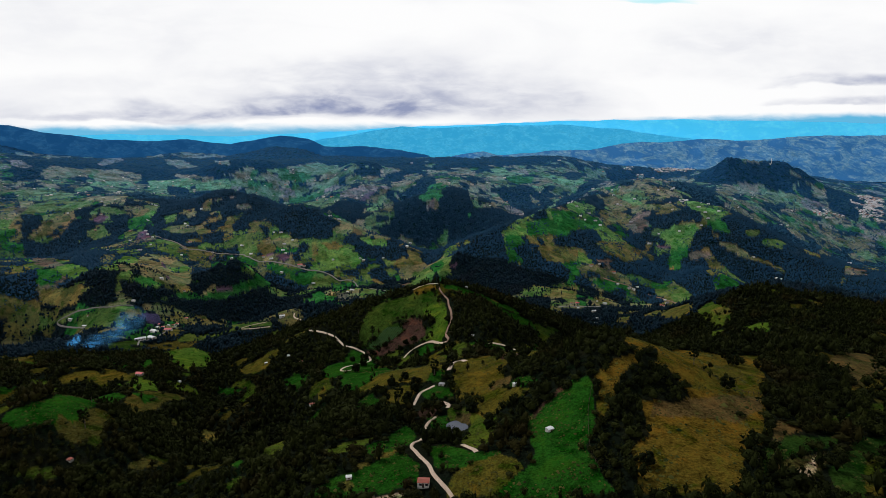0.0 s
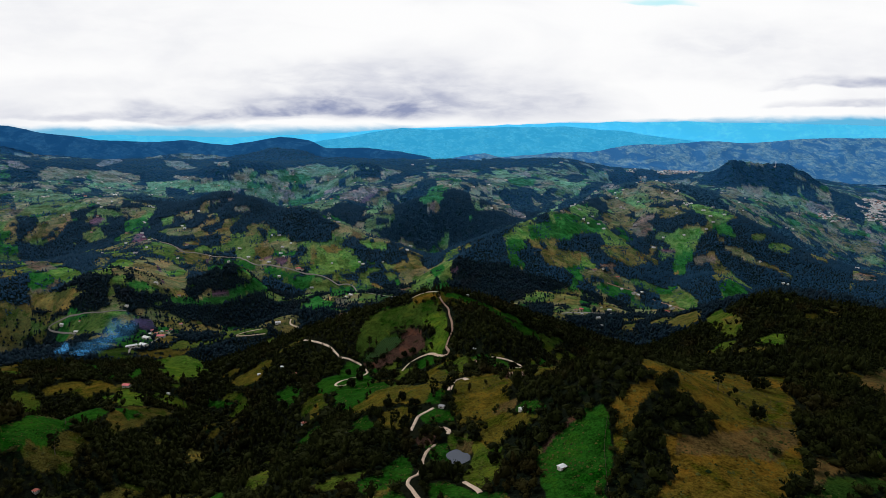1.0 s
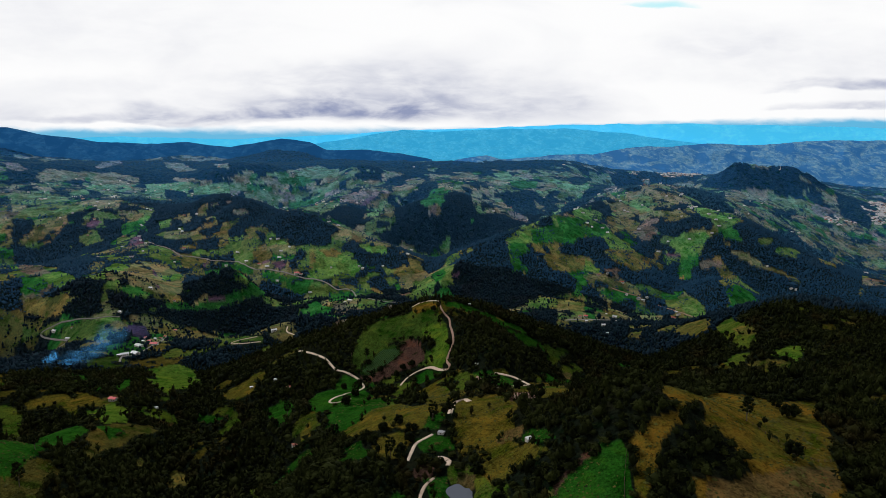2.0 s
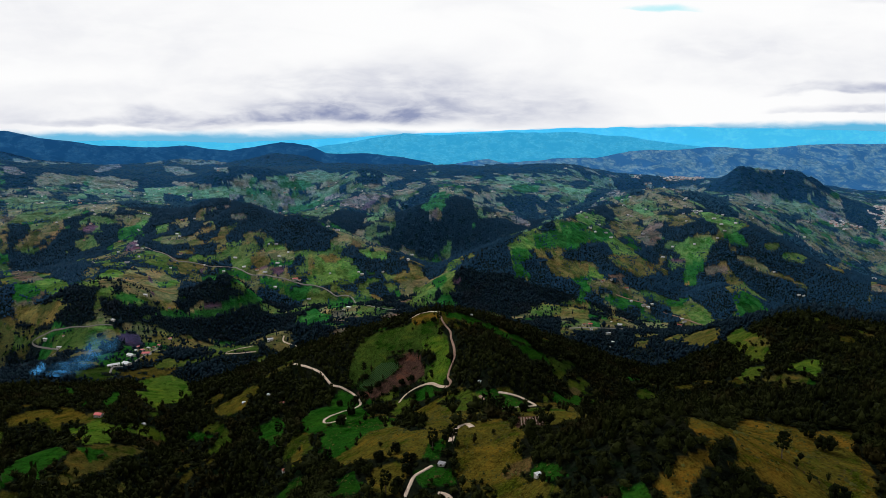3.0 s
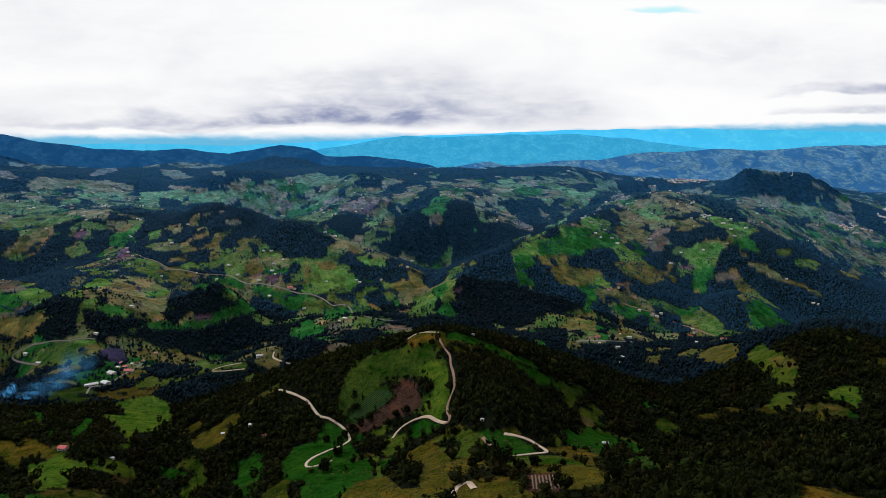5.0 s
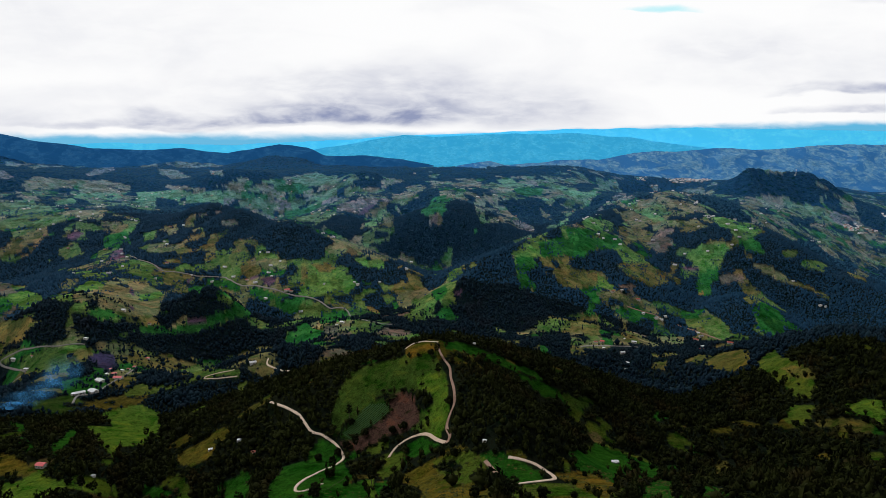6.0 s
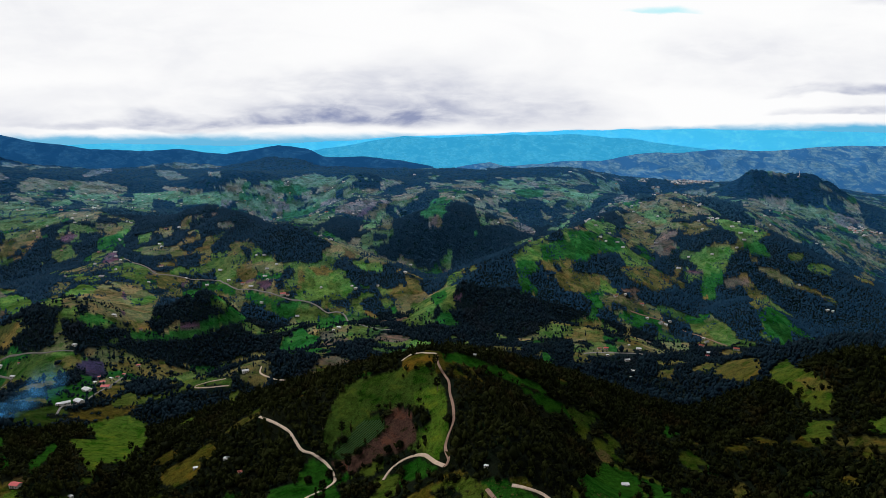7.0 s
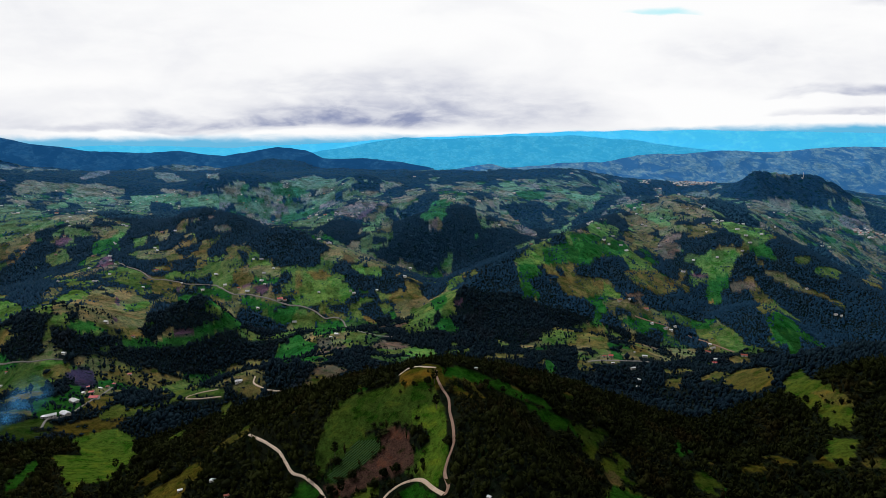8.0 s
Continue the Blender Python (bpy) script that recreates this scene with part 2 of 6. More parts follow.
def leaf_material(name, dark, light, dry=(0.05, 0.045, 0.012, 1)):
    m, n = material(name)
    island = n.add("ShaderNodeNewGeometry").outputs["Random Per Island"]
    each = n.add("ShaderNodeObjectInfo").outputs["Random"]
    p = n.add("ShaderNodeTexCoord").outputs["Object"]
    tree = n.add("ShaderNodeAttribute", attribute_name="tone").outputs["Fac"]
    mixed = n.math("ADD", n.math("MULTIPLY", island, 0.45), n.math("ADD", n.math("MULTIPLY", each, 0.2), tree))
    colour = n.mix(mixed, dark, light)
    colour = n.mix(n.ramp(n.noise(p, 0.02, 3), 0.52, 0.7, 0.0, 0.7), colour, dry)
    finish(n, colour, 0.9, n.noise(p, 2.5, 3), 0.3, 0.03)
    return m


GROUND = ground_material()
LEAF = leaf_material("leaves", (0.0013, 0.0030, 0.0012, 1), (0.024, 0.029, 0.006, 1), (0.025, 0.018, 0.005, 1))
# leaves bluer with distance: haze put into their base colour
HILL_HAZE_LEAF = leaf_material("hillside_haze_leaves", (0.0030, 0.0100, 0.0215, 1), (0.012, 0.028, 0.037, 1), (0.014, 0.020, 0.026, 1))
MID_HAZE_LEAF = leaf_material("mid_haze_leaves", (0.0080, 0.0320, 0.0700, 1), (0.0160, 0.053, 0.090, 1), (0.019, 0.047, 0.074, 1))
FAR_HAZE_LEAF = leaf_material("far_haze_leaves", (0.015, 0.064, 0.122, 1), (0.028, 0.092, 0.150, 1), (0.032, 0.086, 0.130, 1))


def plain_material(name, colour, vary, scale, rough=0.85, bump=0.05, gloss=0.25, metal=0.0):
    """A weathered surface: its colour wanders towards another in two sizes of patch."""
    m, n = material(name)
    p = n.add("ShaderNodeTexCoord").outputs["Object"]
    each = n.add("ShaderNodeObjectInfo").outputs["Random"]
    a, b = n.noise(p, scale, 5, 0.65), n.noise(p, scale * 7, 4, 0.7)
    tone = n.math("ADD", n.math("MULTIPLY", a, 0.6), n.math("MULTIPLY", b, 0.4))
    tone = n.math("ADD", tone, n.math("MULTIPLY", n.math("SUBTRACT", each, 0.5), 0.2))
    s = finish(n, n.mix(n.ramp(tone, 0.32, 0.68), (*colour, 1), (*vary, 1)), rough, b, bump, gloss)
    s.inputs["Metallic"].default_value = metal
    return m


DIRT = plain_material("dirt_road", (0.72, 0.56, 0.42), (0.48, 0.35, 0.25), 0.25, 0.95, 0.05, 0.1)
CLAY = plain_material("clay_track", (0.34, 0.22, 0.16), (0.22, 0.13, 0.09), 0.25, 0.95, 0.05, 0.1)
GREY_ROAD = plain_material("gravel_road", (0.30, 0.275, 0.25), (0.20, 0.18, 0.16), 0.2, 0.95, 0.05, 0.1)
RED_ROOF = plain_material("red_roof", (0.78, 0.12, 0.12), (0.60, 0.14, 0.13), 0.6, 0.6, 0.03)
TILE_ROOF = plain_material("tile_roof", (0.42, 0.10, 0.07), (0.26, 0.09, 0.06), 0.6, 0.85, 0.03)
TIN_ROOF = plain_material("tin_roof", (0.80, 0.80, 0.80), (0.62, 0.60, 0.57), 0.5, 0.5, 0.02, 0.4)
FIBRE_ROOF = plain_material("grey_roof", (0.36, 0.36, 0.38), (0.26, 0.24, 0.23), 0.5, 0.85, 0.02)
WALL_PAINT = plain_material("wall_paint", (0.70, 0.67, 0.60), (0.52, 0.46, 0.38), 0.7, 0.9, 0.02)
DARK_WOOD = plain_material("dark_wood", (0.10, 0.06, 0.04), (0.06, 0.04, 0.03), 1.5, 0.8, 0.01)
PANE = plain_material("window_pane", (0.03, 0.035, 0.04), (0.02, 0.02, 0.025), 1.0, 0.15, 0.0, 0.5)
BARK = plain_material("bark", (0.14, 0.11, 0.085), (0.08, 0.06, 0.045), 1.0, 0.95, 0.05)

# ---- what grows where ----
# BEGIN COVER
def cells(x, y, size, seed):
    """Irregular plots: for each place the plot's two random numbers and the distance to its edge."""
    wx = x + 18 * fractal(x, y, 120, 2, seed + 3)
    wy = y + 18 * fractal(x, y, 120, 2, seed + 7)
    gx, gy = np.floor(wx / size).astype(np.int64), np.floor(wy / size).astype(np.int64)
    best, second = np.full(x.shape, 1e9), np.full(x.shape, 1e9)
    a, b = np.zeros(x.shape), np.zeros(x.shape)

    def grain(i, j, k):
        h = (i * 374761393 + j * 668265263 + (seed * 7 + k) * 1274126177) & 0xFFFFFFFF
        h = ((h ^ (h >> 13)) * 1274126177) & 0xFFFFFFFF
        return ((h ^ (h >> 16)) & 0xFFFFFF) / 16777215.0

    for dx in (-1, 0, 1):
        for dy in (-1, 0, 1):
            i, j = gx + dx, gy + dy
            d = np.hypot((i + 0.1 + 0.8 * grain(i, j, 1)) * size - wx, (j + 0.1 + 0.8 * grain(i, j, 2)) * size - wy)
            closer = d < best
            second = np.where(closer, best, np.minimum(second, d))
            a, b = np.where(closer, grain(i, j, 3), a), np.where(closer, grain(i, j, 4), b)
            best = np.where(closer, d, best)
    return a, b, second - best


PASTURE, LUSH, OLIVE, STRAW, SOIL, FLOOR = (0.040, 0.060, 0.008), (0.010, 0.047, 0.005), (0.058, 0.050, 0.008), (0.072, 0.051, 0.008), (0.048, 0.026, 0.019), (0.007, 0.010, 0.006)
MEADOW, HEATH, SAND, DRY, BURNT, BRIGHT = (0.026, 0.048, 0.008), (0.060, 0.046, 0.017), (0.42, 0.30, 0.20), (0.074, 0.066, 0.015), (0.022, 0.017, 0.018), (0.044, 0.080, 0.009)
DEEP = (0.014, 0.034, 0.006)
HAZE_TINT = (0.028, 0.094, 0.185)     # blue distance haze, put into the far grass colour
# woodland floors further off, lifted and blued as haze in the colour
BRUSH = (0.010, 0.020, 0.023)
HAZE_FLOOR = (0.012, 0.055, 0.130)
VALLEY = (2.10, 2.45, 5.4)          # lifts and blues colour past the foreground, for its cloud shade and for haze
# Plots with a shape of their own: what grows there (None: trees), then the corners x, y, ...
PLOTS = []


def plot(grows, *corners):
    PLOTS.append((grows, corners))


plot(None, -2656, 3734, -2293, 3975, -1515, 4343, -835, 4530, -592, 4569, -72, 3775, -62, 3279, -393, 3071, -733, 3631, -825, 3221, -911, 3117, -1033, 3148, -1181, 3009, -1513, 3065, -1791, 3120, -1804, 2553)
plot(OLIVE, -2306, 3509, -3151, 4916, -3101, 4949, -2367, 3802, -2113, 3268)
plot(HEATH, -2087, 2952, -2056, 2983, -1947, 2892, -1930, 2802, -2014, 2849)
plot(OLIVE, -1852, 2796, -1906, 2956, -1852, 2996, -1757, 3039, -1687, 2895, -1775, 2716)
plot(PASTURE, -1778, 2684, -1719, 2781, -1651, 2673, -1702, 2590)
plot(OLIVE, -1708, 2976, -1726, 3206, -1604, 3165, -1549, 3139, -1509, 2976, -1616, 2818)
plot(DRY, -1636, 2852, -1577, 2979, -1543, 2916, -1596, 2804)
plot(BRIGHT, -1590, 2612, -1592, 2733, -1542, 2689, -1512, 2560, -1548, 2544)
plot(BRIGHT, -1619, 2780, -1605, 2933, -1509, 2976, -1487, 2933, -1587, 2725)
plot(HEATH, -1858, 3286, -2145, 3899, -2592, 4882, -1935, 3706, -1806, 3245)
plot(OLIVE, -2772, 5645, -2686, 5688, -1839, 4047, -2001, 4147)
plot(OLIVE, -1801, 3962, -1606, 3806, -1396, 3503, -1503, 3490, -1638, 3646)
plot(OLIVE, -2487, 5596, -2267, 5691, -2037, 5779, -1455, 4163, -1647, 3985, -1819, 4128)
plot(STRAW, -1395, 3211, -1270, 3091, -1168, 3010, -1282, 3018, -1382, 3149)
plot(DRY, -1428, 3841, -1373, 3932, -1079, 3115, -1155, 3167)
plot(DRY, -2931, 4205, -2844, 4244, -2180, 3239, -2504, 3600)
plot(BRIGHT, -1492, 3079, -1347, 3071, -1166, 2968, -1039, 2994, -719, 2107, -1112, 2828, -1240, 2828, -1388, 2865)
plot(None, -1333, 2947, -1252, 2915, -1182, 2874, -1186, 2762, -1023, 2286)
plot(PASTURE, -1485, 2806, -1371, 2832, -1311, 2898, -1023, 2286, -1075, 2247, -1251, 2382)
plot(None, -1293, 2459, -1109, 2313, -998, 2253, -1163, 2859, -1008, 2898, -697, 2045, -775, 2007, -789, 1997, -837, 1981, -904, 2049, -942, 2012, -992, 2116, -1055, 2130, -1140, 2182)
plot(OLIVE, -797, 2015, -776, 2036, -748, 1958, -784, 1961)
plot(None, -769, 1990, -693, 2034, -651, 1911, -732, 1940)
plot(PASTURE, -1727, 2445, -1676, 2567, -1571, 2545, -1385, 2287, -1414, 2176, -1594, 2260)
plot(DRY, -1553, 2205, -1503, 2219, -1407, 2076, -1453, 2068)
plot(PASTURE, -1463, 2161, -1348, 2197, -1277, 2212, -1199, 2049, -1327, 2046, -1409, 2006)
plot(DRY, -1309, 2199, -1303, 2289, -1108, 2122, -1084, 2058, -1186, 2091)
plot(None, -1409, 2006, -1349, 2022, -1307, 1947, -1309, 1882, -1315, 1867)
plot(OLIVE, -1311, 1965, -1253, 2045, -1215, 1967, -1238, 1904, -1287, 1888)
plot(STRAW, -1250, 1897, -1233, 1953, -1215, 1967, -1213, 1906, -1232, 1881)
plot(None, -1199, 1985, -1119, 1970, -1131, 1899, -1144, 1863, -1217, 1870, -1213, 1906, -1200, 1942)
plot(None, -1253, 2040, -1209, 2050, -1185, 1992, -1221, 1993)
plot(SOIL, -1158, 1991, -1145, 2017, -1104, 1992, -1119, 1970, -1145, 1969)
plot(PASTURE, -1140, 1913, -1110, 1954, -1045, 1884, -1074, 1860, -1123, 1884)
plot(None, -1117, 2016, -1049, 2007, -1006, 1952, -1078, 1961)
plot(DRY, -1087, 2064, -1022, 2046, -1012, 2024, -1071, 2032)
plot(PASTURE, -1177, 2059, -1075, 2040, -1051, 2011, -1146, 2019)
plot(LUSH, -1034, 1971, -971, 1997, -903, 1876, -933, 1867, -989, 1885)
plot(None, -940, 1888, -930, 1916, -880, 1815, -895, 1811)
plot(None, -959, 1983, -903, 1949, -873, 1885, -892, 1871)
plot(BRIGHT, -903, 1949, -865, 1963, -842, 1903, -867, 1882)
plot(None, -861, 1954, -830, 1957, -801, 1896, -829, 1889)
plot(SOIL, -942, 1851, -920, 1858, -850, 1754, -857, 1707, -892, 1742)
plot(PASTURE, -1001, 1883, -942, 1851, -875, 1696, -917, 1702)
plot(None, -867, 1837, -821, 1808, -749, 1740, -752, 1710, -803, 1722, -857, 1784)
plot(DRY, -842, 1855, -749, 1854, -750, 1940, -724, 1943, -713, 1825, -765, 1775, -821, 1808)
plot(None, -808, 1913, -756, 1956, -723, 1894, -746, 1846, -775, 1837)
plot(OLIVE, -726, 1881, -659, 1909, -608, 1783, -677, 1795, -714, 1768, -743, 1799)
plot(PASTURE, -631, 1715, -603, 1769, -586, 1717, -615, 1691)
plot(None, -707, 1780, -677, 1795, -629, 1729, -655, 1697, -686, 1719)
plot(OLIVE, -737, 1730, -704, 1761, -683, 1710, -723, 1697)
plot(PASTURE, -790, 3319, -713, 3535, -575, 3481, -512, 3111, -638, 3166, -763, 3205)
plot(LUSH, -835, 3127, -737, 3221, -637, 3135, -711, 3101, -807, 3091)
plot(PASTURE, -641, 3110, -499, 3029, -492, 2986, -614, 3043)
plot(OLIVE, -914, 3106, -858, 3151, -849, 3113, -905, 3076)
plot(PASTURE, -959, 2951, -906, 2998, -858, 3022, -773, 3009, -796, 2937, -887, 2929, -936, 2919)
plot(STRAW, -929, 2941, -893, 2952, -849, 2929, -882, 2914)
plot(DRY, -807, 3091, -764, 3114, -743, 3068, -787, 3045)
plot(LUSH, -744, 2978, -609, 2976, -511, 2518, -558, 2361, -612, 2404)
plot(PASTURE, -542, 2366, -486, 2483, -401, 2452, -375, 2318, -447, 2239, -422, 1875)
plot(PASTURE, -462, 3023, -352, 3001, -320, 2739, -455, 2974)
plot(DRY, -288, 3085, -234, 3186, -182, 3142, -248, 3004, -287, 3017)
plot(None, -393, 3071, -298, 3095, -277, 3026, -356, 2988, -414, 3021)
plot(None, -275, 2997, -121, 3257, -75, 3219, -101, 2762, -177, 2759, -242, 2938)
plot(STRAW, -216, 2782, -160, 2906, -99, 2704, -120, 2627, -204, 2637)
plot(OLIVE, -167, 3032, -101, 3104, -64, 2999, -101, 2749, -140, 2780)
plot(PASTURE, -193, 2647, -108, 2635, -141, 2576, -177, 2581)
plot(None, -176, 2565, -73, 2650, -41, 2900, -1, 2609, -82, 2271, -150, 2523)
plot(LUSH, -72, 2264, -36, 2589, 23, 2595, 21, 2279, -30, 2243, -61, 2244)
plot(HEATH, -51, 2244, -10, 2241, -10, 2206, -40, 2197)
plot(HEATH, -414, 2528, -311, 2630, -241, 2639, -278, 2541, -334, 2449, -401, 2452)
plot(SOIL, -318, 2496, -292, 2562, -266, 2579, -293, 2472, -328, 2404)
plot(BRIGHT, -272, 2267, -244, 2549, -217, 2559, -227, 2489, -224, 2245, -268, 2239)
plot(OLIVE, -227, 2489, -183, 2506, -161, 2219, -223, 2233, -204, 2249)
plot(PASTURE, -236, 1795, -269, 2194, -232, 2226, -167, 2213, -170, 2132, -233, 2138, -229, 1883)
plot(None, -230, 2202, -178, 2186, -176, 2161, -220, 2160)
plot(None, -389, 2378, -293, 2477, -276, 2251, -288, 2187, -300, 2131, -343, 2158, -378, 2196, -431, 2263)
plot(None, -223, 2571, -162, 2542, -72, 2264, -40, 2232, -40, 2197, 20, 2209, 20, 2116, -37, 2067, -76, 2080, -116, 2124, -157, 2161, -183, 2506)
plot(DRY, -318, 1760, -349, 2136, -268, 2110, -190, 2092, -123, 2082, -135, 1687, -217, 1732, -280, 1738)
plot(BRIGHT, -242, 1726, -200, 1722, -132, 1682, -148, 1661, -210, 1680, -238, 1697)
plot(None, -711, 2004, -695, 2038, -804, 2493, -743, 2510, -481, 1887, -367, 1867, -311, 1828, -288, 1791, -316, 1765, -302, 1728, -334, 1696, -382, 1707, -419, 1701, -440, 1756, -472, 1756, -488, 1788, -507, 1798, -539, 1852, -582, 1829, -584, 1784, -618, 1787, -637, 1819, -621, 1897, -680, 1871, -711, 1933)
plot(HEATH, -665, 1943, -614, 1942, -602, 1929, -645, 1918)
plot(OLIVE, -585, 1827, -540, 1825, -504, 1797, -502, 1761, -539, 1768, -574, 1792)
plot(PASTURE, -615, 1769, -541, 1773, -505, 1744, -522, 1696, -596, 1714)
plot(BRIGHT, -507, 1786, -484, 1784, -469, 1755, -438, 1744, -428, 1707, -479, 1714, -507, 1755)
plot(None, -552, 1812, -516, 1788, -495, 1754, -532, 1771)
plot(None, -3, 3782, 217, 4807, 371, 4798, 389, 3885, 740, 4754, 744, 3707, 531, 3430, 372, 3404, 212, 3338, -2, 3304)
plot(OLIVE, 55, 3107, 165, 3314, 209, 3197, 194, 2973, 87, 2767, 52, 2894)
plot(STRAW, 90, 3034, 203, 3197, 192, 2937, 124, 2751)
plot(LUSH, 348, 2990, 451, 3097, 508, 3064, 480, 2898, 384, 2814, 351, 2863)
plot(BRIGHT, 289, 3248, 381, 3354, 383, 3189, 316, 3158)
plot(PASTURE, 217, 2725, 321, 2941, 366, 2836, 297, 2728)
plot(OLIVE, 502, 3064, 568, 3039, 569, 2945, 482, 2788, 450, 2826)
plot(BRIGHT, 582, 3072, 652, 3176, 658, 2945, 754, 3039, 705, 2846, 616, 2815, 574, 2866)
plot(None, 679, 3234, 887, 3589, 908, 3540, 710, 2996, 662, 3023)
plot(PASTURE, 907, 3603, 1053, 3766, 1049, 3664, 827, 3230)
plot(None, 43, 2397, 143, 2629, 127, 2343, 142, 2240, 205, 2261, 198, 2177, 99, 2163, 39, 2141, 20, 2197, 21, 2279)
plot(LUSH, -5, 2519, 50, 2546, 25, 2280, 0, 2235)
plot(DRY, 142, 2618, 247, 2722, 238, 2564, 135, 2295, 127, 2343)
plot(None, 160, 2350, 235, 2581, 227, 2379, 167, 2301)
plot(STRAW, 231, 2542, 285, 2613, 288, 2490, 232, 2319, 211, 2319)
plot(HEATH, 273, 2400, 313, 2457, 341, 2312, 331, 2241, 287, 2256)
plot(None, 243, 2678, 380, 2787, 431, 2786, 495, 2650, 488, 2438, 424, 2387, 348, 2251, 341, 2343, 300, 2439, 288, 2533, 274, 2621, 240, 2646)
plot(OLIVE, 419, 2657, 445, 2568, 429, 2427, 409, 2496)
plot(LUSH, 117, 2211, 156, 2229, 153, 2187, 111, 2173)
plot(None, 142, 2240, 254, 2328, 348, 2251, 229, 1698, 177, 1637, 130, 1596, 99, 1560, 32, 1720, 39, 2123, 108, 2163)
plot(PASTURE, 246, 2163, 325, 2234, 268, 1732, 229, 1698, 249, 2134)
plot(BRIGHT, 443, 2373, 489, 2444, 477, 2342, 280, 1732, 271, 1745)
plot(None, 480, 2399, 622, 2728, 655, 2761, 872, 3180, 1075, 3353, 768, 2298, 724, 2355, 779, 2759, 628, 2469, 572, 2378, 377, 1829)
plot(HEATH, 758, 2792, 911, 3114, 725, 2380, 689, 2415)
plot(STRAW, 726, 2722, 681, 2387, 685, 2273, 657, 2339)
plot(BRIGHT, 682, 2285, 723, 2162, 724, 2067, 694, 2076, 674, 2222)
plot(OLIVE, 639, 2291, 678, 2271, 697, 2085, 657, 2075, 600, 2105)
plot(None, 625, 2503, 662, 2396, 674, 2289, 636, 2265, 617, 2384)
plot(None, 571, 2400, 604, 2375, 610, 2141, 593, 2080, 507, 2007)
plot(BRIGHT, 409, 1872, 558, 2408, 477, 1999, 535, 1998, 526, 1944, 448, 1843, 414, 1845)
plot(LUSH, 347, 1776, 413, 1838, 459, 1841, 429, 1801, 341, 1744)
plot(LUSH, 257, 1705, 345, 1745, 442, 1806, 418, 1709, 375, 1667, 328, 1657, 263, 1623, 239, 1632)
plot(BRIGHT, 169, 1587, 208, 1653, 262, 1714, 257, 1633, 233, 1621, 198, 1568, 173, 1535)
plot(OLIVE, 245, 1621, 329, 1663, 353, 1656, 304, 1609, 258, 1592)
plot(LUSH, 437, 1799, 525, 1909, 522, 1827, 453, 1735, 423, 1711)
plot(OLIVE, 541, 1978, 628, 2072, 594, 1920, 528, 1830, 537, 1918)
plot(OLIVE, 628, 2072, 670, 1994, 642, 1908, 602, 1849, 599, 1949)
plot(BRIGHT, 460, 1744, 519, 1826, 569, 1800, 573, 1727, 508, 1656, 476, 1650, 469, 1679)
plot(None, 392, 1679, 448, 1745, 485, 1763, 478, 1686, 451, 1640, 412, 1634, 401, 1650)
plot(None, 326, 1646, 398, 1671, 413, 1608, 365, 1622, 339, 1636)
plot(HEATH, 619, 1911, 663, 1983, 698, 2007, 722, 1990, 684, 1883, 623, 1835)
plot(None, 561, 1774, 625, 1844, 674, 1862, 638, 1761, 595, 1731)
plot(OLIVE, 1955, 5456, 1625, 4211, 1706, 3951, 1541, 3729, 1383, 3767)
plot(None, 1402, 3723, 1690, 3833, 1538, 3640, 1415, 3667)
plot(None, 1508, 3608, 1632, 3687, 2072, 4336, 1572, 3088, 1592, 3070, 1742, 3088, 1784, 3062, 1806, 3000, 1835, 2953, 1770, 2934, 1665, 2938, 1490, 2914, 1382, 2910, 1278, 2977)
plot(OLIVE, 1412, 3633, 1527, 3615, 1313, 3013, 937, 2383)
plot(DRY, 1490, 2925, 1561, 2922, 1599, 2878, 1446, 2682, 1382, 2703, 1434, 2839)
plot(PASTURE, 1576, 2880, 1729, 2907, 1733, 2817, 1637, 2708, 1499, 2644, 1497, 2707)
plot(OLIVE, 1281, 2713, 1473, 2906, 1390, 2710, 1202, 2448, 1148, 2432)
plot(None, 1629, 2947, 1770, 2934, 1735, 2828, 1702, 2905, 1618, 2900)
plot(PASTURE, 1574, 2675, 1717, 2776, 1709, 2693, 1571, 2598)
plot(None, 1396, 2547, 1602, 2692, 1539, 2586, 1403, 2517)
plot(STRAW, 1495, 2561, 1670, 2679, 1625, 2625, 1505, 2548)
plot(OLIVE, 1853, 2901, 1975, 2986, 1895, 2864, 1804, 2823)
plot(None, 1783, 2934, 1875, 2951, 1812, 2828, 1841, 2790, 1767, 2754, 1750, 2832)
plot(HEATH, 1731, 2800, 1823, 2762, 1809, 2692, 1709, 2662, 1685, 2703)
plot(None, 1971, 2989, 2168, 3147, 1949, 2722, 1953, 2700, 1886, 2603, 1846, 2644, 1820, 2717)
plot(None, 1413, 2313, 1471, 2274, 1577, 2195, 773, 1110, 701, 1161, 858, 1526, 826, 1627, 807, 1715, 794, 1757, 855, 1756, 838, 1789, 927, 1841, 1331, 2348, 1398, 2315)
plot(PASTURE, 959, 1719, 1029, 1766, 1066, 1767, 1021, 1707, 986, 1706)
plot(PASTURE, 936, 1766, 998, 1793, 963, 1744, 925, 1746)
plot(PASTURE, 1453, 2432, 1565, 2502, 1501, 2417, 1411, 2362)
plot(OLIVE, 1107, 1752, 1531, 2294, 1514, 2210, 1129, 1699, 1111, 1716)
plot(DRY, 832, 1745, 858, 1728, 881, 1711, 909, 1685, 919, 1659, 893, 1672, 865, 1693, 845, 1716)
plot(OLIVE, 896, 1670, 937, 1656, 960, 1645, 979, 1609, 970, 1593, 952, 1629, 925, 1649)
plot(OLIVE, 791, 2246, 848, 2238, 850, 2163, 868, 2103, 807, 2013, 792, 2090, 770, 2160)
